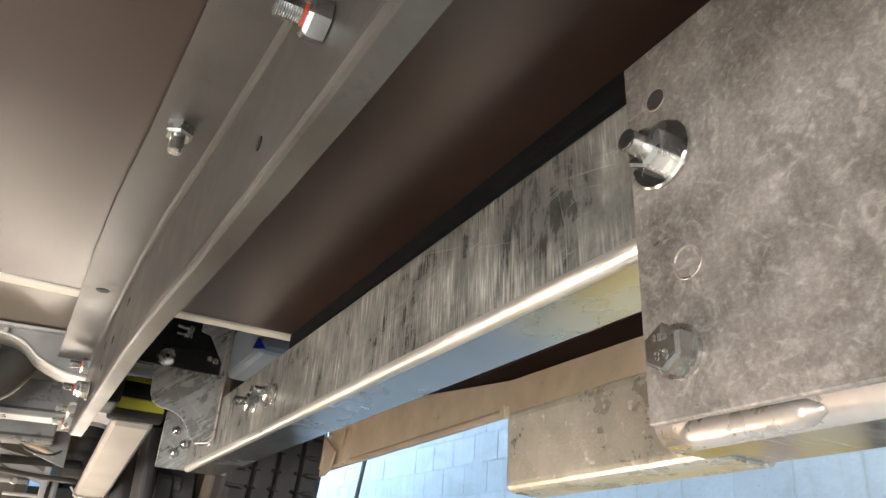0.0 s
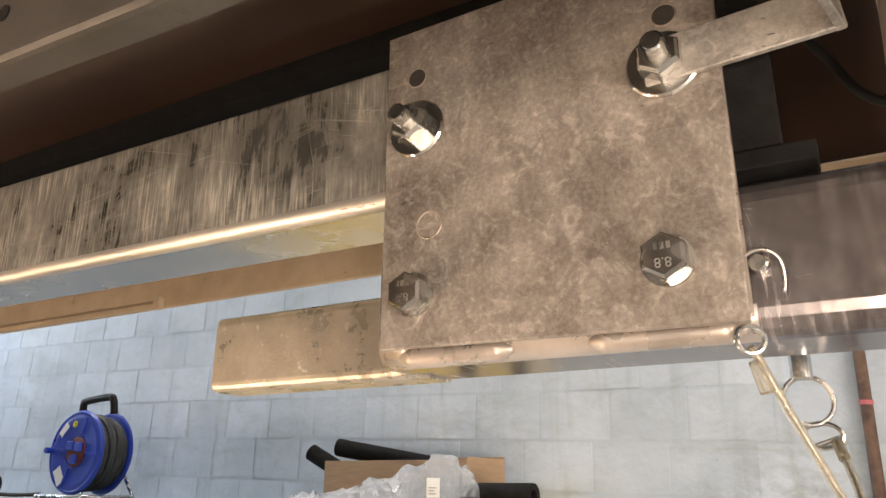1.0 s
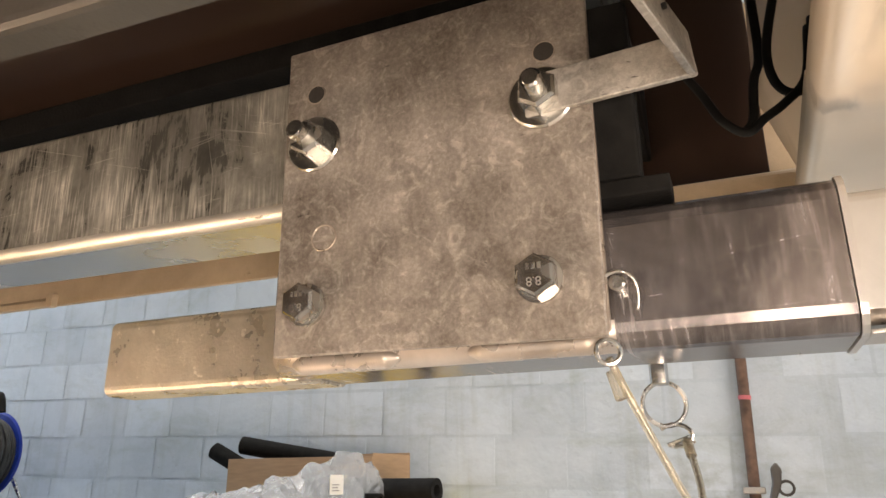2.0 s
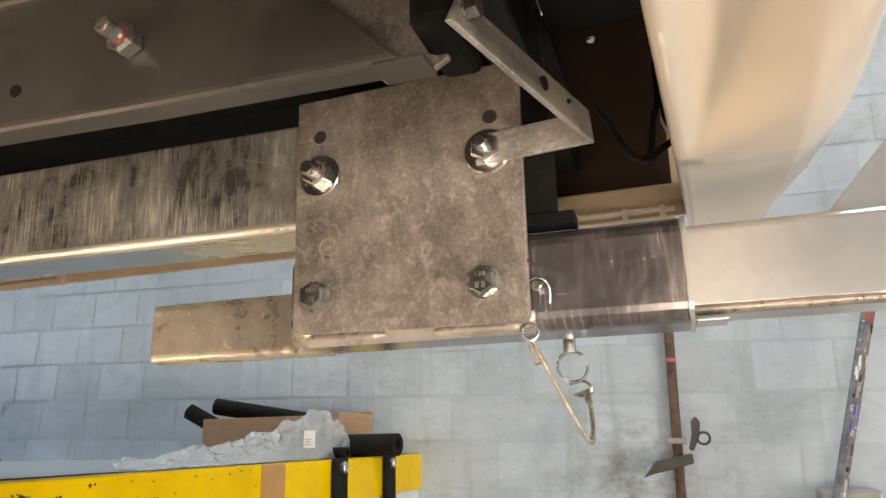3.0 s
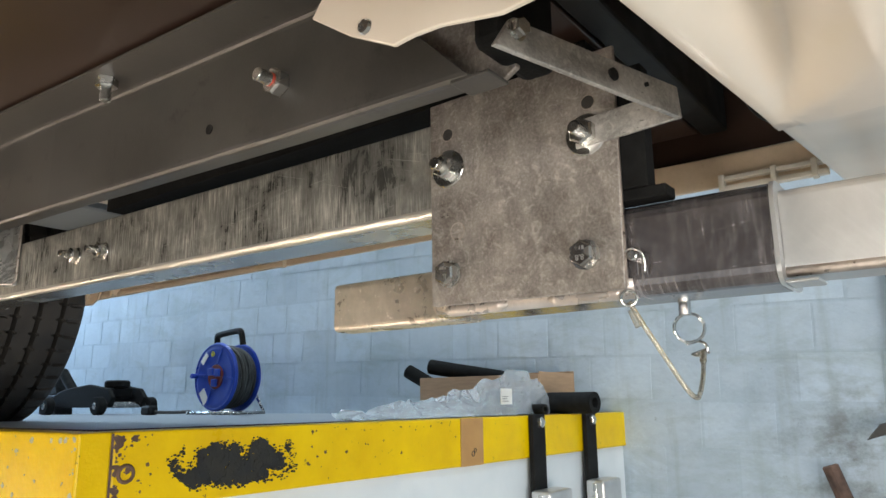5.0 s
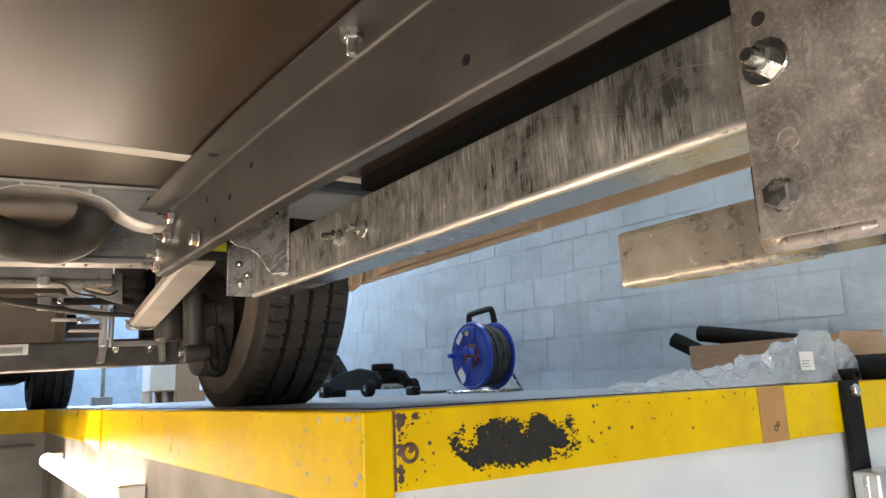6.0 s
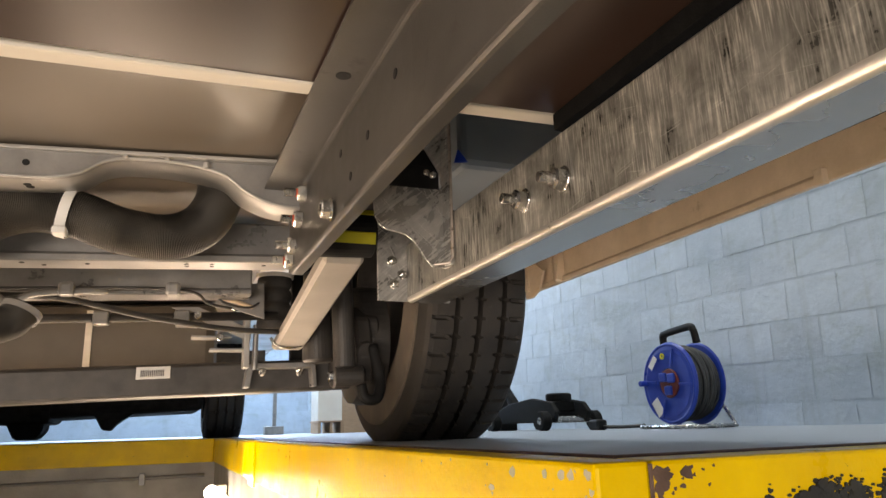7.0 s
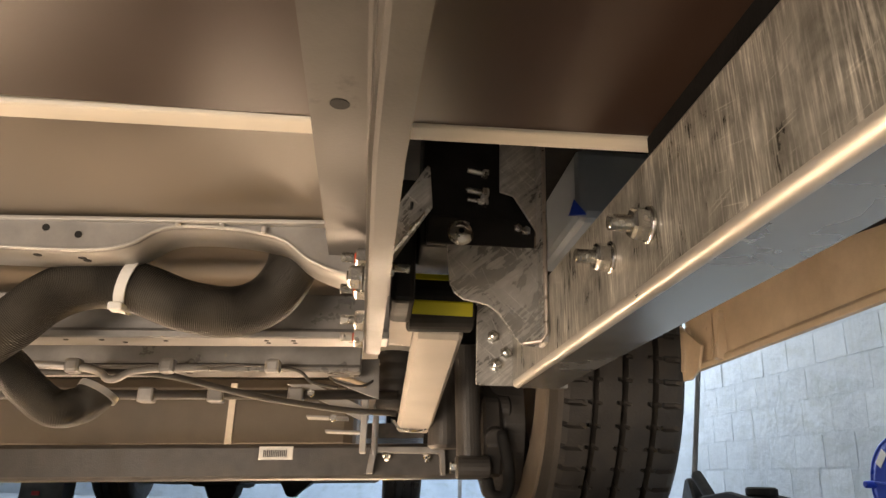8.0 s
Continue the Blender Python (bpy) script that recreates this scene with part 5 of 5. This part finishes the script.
# ---------- things on the garage floor and wall ----------
reel = thing("cable_reel", (2.09, 2.33, 0.0), "blue cable reel wound with black cable against the wall", "cable reel")
RY, RZ = 2.335, 0.135
front = part("front_flange", lathe([(0.045, -0.006), (0.10, -0.010), (0.120, -0.006), (0.124, 0.0), (0.120, 0.004), (0.10, 0.0), (0.045, 0.002)], (2.035, RY, RZ), (1, 0, 0), 56), M_BLUE, reel, "blue plastic flange")
part("back_flange", lathe([(0.045, -0.004), (0.118, -0.004), (0.124, 0.0), (0.118, 0.006), (0.045, 0.006)], (2.135, RY, RZ), (1, 0, 0), 56), M_BLUE, reel)
part("hub_disc", rod((2.024, RY - 0.006, RZ), (2.034, RY - 0.006, RZ), 0.043, 40, 0.002), M_DARKRED, front, "dull red socket plate")
for dy, dz in ((-0.022, 0.014), (0.014, 0.018), (-0.006, -0.022)):
    part("socket_cover", box(2.016, 2.025, RY + dy - 0.016, RY + dy + 0.016, RZ + dz - 0.014, RZ + dz + 0.014, 0.004), M_BLUE, front)
rnd = random.Random(2)
for k in range(26):
    x = 2.046 + 0.08 * (k % 9) / 8.5
    r = 0.088 + 0.010 * (k // 9) + rnd.uniform(-0.003, 0.003)
    part("cable_coil", ring((x, RY + rnd.uniform(-0.002, 0.002), RZ), (1, rnd.uniform(-0.07, 0.07), rnd.uniform(-0.07, 0.07)), r, 0.0055, 36), M_CABLE, reel, smooth=True)
part("drum_core", rod((2.035, RY, RZ), (2.135, RY, RZ), 0.075, 32), M_BLACK, reel)
part("handle", sweep(smooth_line([(2.085, RY + 0.075, RZ + 0.115), (2.08, RY + 0.07, RZ + 0.15), (2.08, RY + 0.055, RZ + 0.158), (2.08, RY - 0.05, RZ + 0.166), (2.08, RY - 0.072, RZ + 0.156), (2.085, RY - 0.078, RZ + 0.115)], 5), 0.0115, 12), M_BLACK, reel, "black plastic carrying handle", smooth=True)
part("crank_knob", rod((2.0, RY + 0.105, RZ + 0.005), (2.032, RY + 0.105, RZ + 0.005), 0.009, 16, 0.002), M_BLUE, front)
part("stand", sweep([(2.01, RY + 0.13, 0.007), (2.01, RY - 0.11, 0.007), (2.02, RY - 0.12, 0.007), (2.16, RY - 0.12, 0.007), (2.15, RY - 0.09, 0.06), (2.14, RY, RZ), (2.15, RY + 0.09, 0.06), (2.16, RY + 0.13, 0.007), (2.02, RY + 0.135, 0.007)], 0.006, 10), M_ZINC, reel, "bright tubular wire stand", smooth=True)
for dy, dz, sy, sz, tip in ((0.062, 0.066, 0.010, 0.022, 0.75), (0.055, -0.070, 0.017, 0.026, -0.6)):
    own = box(2.0235, 2.0245, -sy, sy, -sz, sz, 0)
    bmesh.ops.transform(own, matrix=Matrix.Translation((0, RY + dy, RZ + dz)) @ Matrix.Rotation(tip, 4, "X"), verts=own.verts)
    part("sticker", own, M_PAPER, front)
part("raised_rim", ring((2.029, RY, RZ), (1, 0, 0), 0.116, 0.0045, 48), M_BLUE, front, smooth=True)
part("cable_eye", lathe([(0.004, 0), (0.009, 0), (0.010, 0.003), (0.004, 0.003)], (2.0245, RY + 0.012, RZ + 0.082), (-1, 0, 0), 20), M_OLIVE, front, "yellow ringed cable eye")
for a in (20, 95, 200, 275):
    own = box(2.0225, 2.0265, -0.004, 0.004, 0.052, 0.108, 0.0012)
    bmesh.ops.transform(own, matrix=Matrix.Translation((0, RY, RZ)) @ Matrix.Rotation(radians(a), 4, "X"), verts=own.verts)
    part("face_rib", own, M_BLUE, front)

jack = thing("trolley_jack", (2.04, 3.15, 0.0), "black trolley jack on the floor by the wall", "trolley jack")
for x in (1.96, 2.10):
    part("side_plate", prism([(2.93, 0.03), (2.91, 0.07), (2.95, 0.105), (3.10, 0.125), (3.30, 0.11), (3.42, 0.08), (3.42, 0.03)], "x", x, x + 0.02, 0.004), M_JACK, jack)
part("lift_arm", prism([(2.98, 0.07), (2.98, 0.11), (3.30, 0.105), (3.30, 0.06)], "x", 1.99, 2.09, 0.006), M_JACK, jack)
part("saddle", rod((2.04, 3.02, 0.11), (2.04, 3.02, 0.14), 0.05, 24, 0.006), M_JACK, jack)
part("axle_bar", rod((1.92, 2.95, 0.04), (2.16, 2.95, 0.04), 0.012, 14), M_BOLT, jack)
for x in (1.93, 2.15):
    for y in (2.95, 3.38):
        part("wheel", rod((x - 0.018, y, 0.036), (x + 0.018, y, 0.036), 0.036, 24, 0.004), M_JACK, jack)
        part("hub_cap", rod((x - 0.0205, y, 0.036), (x + 0.0205, y, 0.036), 0.014, 18, 0.002), M_BOLT, jack)
part("handle_socket", rod((2.04, 3.36, 0.08), (2.04, 3.50, 0.19), 0.022, 16), M_JACK, jack)
lead = thing("cable_end", (2.0, 2.56, 0.0), "black cable with a plug lying on the floor", "cable")
part("cable", sweep(smooth_line([(2.02, 2.46, 0.012), (2.0, 2.52, 0.010), (1.99, 2.58, 0.010), (1.97, 2.64, 0.012)], 6), 0.006, 10), M_CABLE, lead, smooth=True)
part("plug", box(1.95, 1.99, 2.62, 2.68, 0.0, 0.035, 0.008), M_BLACK, lead)

pole = thing("wall_broom", (2.05, 3.56, 0.10), "dark broom leaning on the wall", "broom")
part("stick", rod((2.05, 3.55, 0.17), (2.30, 3.80, 1.25), 0.011, 14), M_AXLE, pole)
part("head", prism([(3.49, 0.085), (3.63, 0.085), (3.60, 0.14), (3.575, 0.18), (3.54, 0.18), (3.52, 0.14)], "x", 2.02, 2.08, 0.008), M_BLACK, pole)
part("foot", box(2.01, 2.09, 3.48, 3.64, 0.0, 0.088, 0.006), M_BLACK, pole)

carton = thing("cardboard_box", (2.2, 1.24, 0.0), "open brown cardboard box with foam tubes in it", "cardboard box")
part("front_wall", box(2.100, 2.104, 1.04, 1.44, 0.004, 0.105, 0.001), M_CARD, carton)
part("back_wall", box(2.300, 2.304, 1.04, 1.44, 0.004, 0.118, 0.001), M_CARD, carton)
part("side_wall", box(2.105, 2.299, 1.436, 1.44, 0.004, 0.105, 0.001), M_CARD, carton)
part("side_wall", box(2.105, 2.299, 1.04, 1.044, 0.004, 0.112, 0.001), M_CARD, carton)
part("bottom", box(2.100, 2.304, 1.04, 1.44, 0.003, 0.007, 0.001), M_CARD, carton)


def foam(p0, p1, r):
    ob = thing("foam_tube", p0, "black foam pipe insulation tube", "pipe insulation", "foam tubes in the box")
    w = (Vector(p1) - Vector(p0))
    part("sleeve", lathe([(r * 0.5, 0), (r, 0), (r, w.length), (r * 0.5, w.length)], p0, w, 28), M_FOAM, ob, smooth=False)
    return ob


foam((2.125, 1.505, 0.128), (2.135, 1.36, 0.055), 0.021)
foam((2.146, 1.435, 0.140), (2.20, 1.06, 0.075), 0.022)
foam((2.05, 0.86, 0.030), (2.09, 1.25, 0.030), 0.026)
foam((1.93, 0.93, 0.016), (1.97, 1.16, 0.014), 0.012)
bag = thing("plastic_bag", (1.75, 0.96, 0.0), "crumpled clear plastic bag on the floor edge", "plastic bag")
bm = bmesh.new()
NX, NZ = 44, 10
grid = []
for i in range(NX + 1):
    u = i / NX
    for_row = []
    top = 0.006 + 0.084 * min(1, max(0, u * 1.3 - 0.05)) ** 1.1
    for j in range(NZ + 1):
        v = j / NZ
        p = Vector((1.28 + 0.74 * u, 0.985 - 0.05 * (1 - v) * min(1, 1.5 * (1 - u) + 0.35), 0.006 + top * v))
        w = noise.noise_vector(p * 13) * 0.020 + noise.noise_vector(p * 55) * 0.007
        p += w * (0.2 + v)
        p.z = max(p.z, 0.005)
        for_row.append(bm.verts.new(p))
    grid.append(for_row)
for i in range(NX):
    for j in range(NZ):
        bm.faces.new((grid[i][j], grid[i + 1][j], grid[i + 1][j + 1], grid[i][j + 1]))
bmesh.ops.solidify(bm, geom=bm.faces[:], thickness=0.0008)
part("film", bm, M_BAG, bag)
tag_ob = part("label", box(1.755, 1.800, 0.9395, 0.9410, 0.028, 0.062, 0), M_PAPER, bag, "white printed label")
for k in range(3):
    part("printed_bar", box(1.760, 1.784 - 0.006 * (k % 2), 0.9385, 0.9393, 0.034 + 0.005 * k, 0.0358 + 0.005 * k, 0), M_MEMBER, tag_ob)

for x in (1.845, 2.105):
    hk = thing("hanging_clamp", (x, EDGE_Y - 0.02, -0.1), "black steel bar hooked over the yellow edge", "clamp", "clamps on the yellow edge")
    part("bar", box(x - 0.027, x + 0.027, EDGE_Y - 0.026, EDGE_Y - 0.0135, -0.32, 0.006, 0.002), M_JACK, hk)
    part("bolt", hex_head((x, EDGE_Y - 0.026, -0.012), (0, -1, 0), 0.020, 0.010), M_ZINC, hk)
    part("screw", rod((x - 0.035, EDGE_Y - 0.05, -0.40), (x - 0.035, EDGE_Y - 0.05, -0.155), 0.016, 18, 0.003), M_ZINC, hk)
    part("jaw", box(x - 0.05, x + 0.05, EDGE_Y - 0.075, EDGE_Y - 0.027, -0.45, -0.15, 0.006), M_ALU, hk)

wp = thing("wall_pipe", (WALL_X - 0.02, 0.25, LOW), "thin rusty pipe clipped upright to the wall", "pipe")
part("pipe", sweep([(WALL_X - 0.02, 0.265, LOW), (WALL_X - 0.02, 0.252, -0.2), (WALL_X - 0.02, 0.240, 0.32), (WALL_X - 0.02, 0.225, 3.9)], 0.012, 12), M_RUST, wp, smooth=True)
part("pink_tape", rod((WALL_X - 0.02, 0.2425, 0.213), (WALL_X - 0.02, 0.242, 0.222), 0.0135, 12), M_PINK, wp)
part("pipe_clip", box(WALL_X - 0.036, WALL_X, 0.225, 0.270, 0.018, 0.032, 0.003), M_MEMBER, wp)
gc = thing("wall_tap", (WALL_X - 0.03, 0.25, -0.02), "old dark iron lever valve on the wall pipe", "valve")
part("lever", prism([(0.200, 0.082), (0.190, 0.066), (0.196, 0.030), (0.212, 0.000), (0.222, 0.006), (0.212, 0.040), (0.212, 0.070)], "x", WALL_X - 0.050, WALL_X - 0.036, 0.003), M_AXLE, gc)
part("blade", prism([(0.330, -0.058), (0.300, -0.022), (0.252, -0.010), (0.215, -0.004), (0.212, -0.026), (0.255, -0.038), (0.300, -0.048)], "x", WALL_X - 0.054, WALL_X - 0.034, 0.002), M_AXLE, gc)
part("loop", ring((WALL_X - 0.045, 0.186, 0.030), (1, 0, 0.2), 0.014, 0.003, 20), M_AXLE, gc)
rag = thing("rusty_stub", (WALL_X - 0.03, 0.40, -0.17), "short rusty brown stub on the wall", "pipe stub")
part("stub", rod((WALL_X - 0.03, 0.412, -0.115), (WALL_X - 0.03, 0.385, -0.20), 0.018, 14, 0.003), M_RUST, rag)
stick = thing("paint_pole", (2.2, -0.1, LOW), "paint-splashed pole leaning against the wall", "pole")
foot, head_end = Vector((2.12, 0.36, LOW)), Vector((2.24, -0.31, 0.72))
part("pole", rod(foot, head_end, 0.013, 14), M_POLE, stick)
rnd = random.Random(6)
for k in range(60):
    z = rnd.uniform(-0.22, 0.36)
    p = foot.lerp(head_end, (z - LOW) / (0.72 - LOW))
    m = (M_RED if z > 0.18 else M_BLUE if z < 0.12 else M_PAPER) if rnd.random() < 0.5 else rnd.choice((M_PAPER, M_INK, M_MEMBER))
    t = rnd.uniform(-0.6, 2.2)
    q = p + Vector((-math.cos(t) * 0.0122, -math.sin(t) * 0.0122, 0))
    w = (head_end - foot).normalized() * rnd.uniform(0.006, 0.030)
    part("paint_splash", rod(q, q + w, rnd.uniform(0.0015, 0.0035), 6), m, stick)
shelf = thing("wall_cabinet", (2.25, -0.3, -0.2), "grey metal box fixed low on the wall", "wall box")
part("body", box(2.26, WALL_X, -0.16, -0.04, -0.60, -0.085, 0.006), M_MEMBER, shelf)

# far end of the garage under the vehicle
cart = thing("stacked_carton", (1.9, 6.6, 0.0), "pale printed cartons on a wooden pallet", "carton")
part("carton", box(1.80, 2.0, 6.5, 6.8, 0.10, 0.42, 0.004), M_CREAM, cart)
part("carton", box(2.0, 2.2, 6.5, 6.8, 0.10, 0.40, 0.004), M_CARD, cart)
for x in (1.81, 1.91, 2.0):
    part("pallet_block", box(x - 0.012, x + 0.012, 6.5, 6.8, 0.0, 0.09, 0.002), M_CARD, cart)
part("pallet_board", box(1.79, 2.2, 6.49, 6.8, 0.09, 0.10, 0.002), M_CARD, cart)
part("pallet_side", box(2.01, 2.25, 6.49, 6.5, 0.0, 0.09, 0.002), M_CARD, cart)
charger = thing("battery_charger", (-0.93, 4.82, 0.0), "dark equipment box with a red lit panel on the floor", "charger")
part("body", box(-1.05, -0.83, 4.76, 4.92, 0.0, 0.13, 0.006), M_AXLE, charger)
part("red_panel", box(-0.985, -0.945, 4.755, 4.7595, 0.030, 0.052, 0.001), M_REDLAMP, charger, "red panel")
stand = thing("axle_stand", (1.5, 6.9, 0.0), "grey metal axle stand at the far end", "axle stand")
part("foot", box(1.42, 1.58, 6.85, 6.95, 0.0, 0.07, 0.004), M_MEMBER, stand)
part("stem", box(1.49, 1.52, 6.88, 6.92, 0.07, 0.40, 0.003), M_MEMBER, stand)

# fluorescent fittings in the pit
def tube_lamp(x, y0, y1, z, lx):
    lamp = thing("pit_lamp", (x, (y0 + y1) / 2, z), "lit fluorescent tube on the pit wall", "lamp", "pit lamps")
    part("tube", rod((x, y0, z), (x, y1, z), 0.027, 24, 0.008), M_TUBE, lamp, smooth=True)
    for y in (y0 - 0.02, y1 + 0.02):
        part("end_holder", box(min(x, lx), max(x, lx) + 0.01, y - 0.02, y + 0.02, z - 0.025, z + 0.025, 0.003), M_PAPER, lamp)


tube_lamp(0.785, 2.0, 3.42, -0.185, PIT_R - 0.02)
cond = thing("conduit", (0.2, PIT_END - 0.02, -0.17), "grey conduit clipped along the pit end wall", "conduit")
part("pipe", rod((PIT_L + 0.01, PIT_END - 0.018, -0.165), (0.80, PIT_END - 0.018, -0.16), 0.008, 12), M_MEMBER, cond)
part("clip", box(0.52, 0.545, PIT_END - 0.03, PIT_END - 0.004, -0.19, -0.14, 0.002), M_MEMBER, cond)

# ---------- blocks of the right-hand wall ----------
ROW, LEN, Z0 = 0.12, 0.18, 0.024
OFFSETS = {0: 0.104, 1: 0.057, 2: 0.16, 3: 0.107, 4: 0.03, 5: 0.12, 6: 0.07, 7: 0.15, 8: 0.02, -1: 0.16, -2: 0.08, -3: 0.13}
proto = bpy.data.meshes.new("block")
bm = box(0.0, 0.012, -LEN / 2 + 0.0012, LEN / 2 - 0.0012, -ROW / 2 + 0.0012, ROW / 2 - 0.0012, 0)
bmesh.ops.bevel(bm, geom=[e for e in bm.edges if all(abs(v.co.x) < 1e-6 for v in e.verts)], offset=0.0036, segments=3, affect="EDGES")
bmesh.ops.recalc_face_normals(bm, faces=bm.faces)
bm.to_mesh(proto)
bm.free()
proto.materials.append(M_WALL)
rnd = random.Random(9)
rest = bmesh.new()
for k in range(-6, 13):
    off = OFFSETS.get(k, rnd.uniform(0, LEN))
    for i in range(-8, 34):
        y = off + LEN * (i + 0.5)
        z = Z0 + ROW * (k + 0.5) + SLOPE * (y - 0.4)
        if y > 0.95 and z < -0.02:
            continue
        near = -0.35 < y < 4.3 and -0.18 < z < 0.66 + 0.1 * (y > 2)
        m = Matrix.Translation((WALL_X + rnd.uniform(-0.0005, 0.0008), y, z)) @ Euler((math.atan(SLOPE) + rnd.uniform(-0.008, 0.008), rnd.uniform(-0.005, 0.005), rnd.uniform(-0.005, 0.005))).to_matrix().to_4x4() @ Matrix.Diagonal((1, rnd.uniform(1.0, 1.024), rnd.uniform(0.998, 1.034), 1))
        if near:
            ob = new("block", proto)
            ob.parent = wall_right
            ob.matrix_basis = m
        else:
            own = bmesh.new()
            own.from_mesh(proto)
            bmesh.ops.transform(own, matrix=m, verts=own.verts)
            me = bpy.data.meshes.new("scratch")
            own.to_mesh(me)
            own.free()
            rest.from_mesh(me)
            bpy.data.meshes.remove(me)
far_blocks = own_part("far_blocks", rest, M_WALL, wall_right)
tagged(far_blocks, kind="stuff")
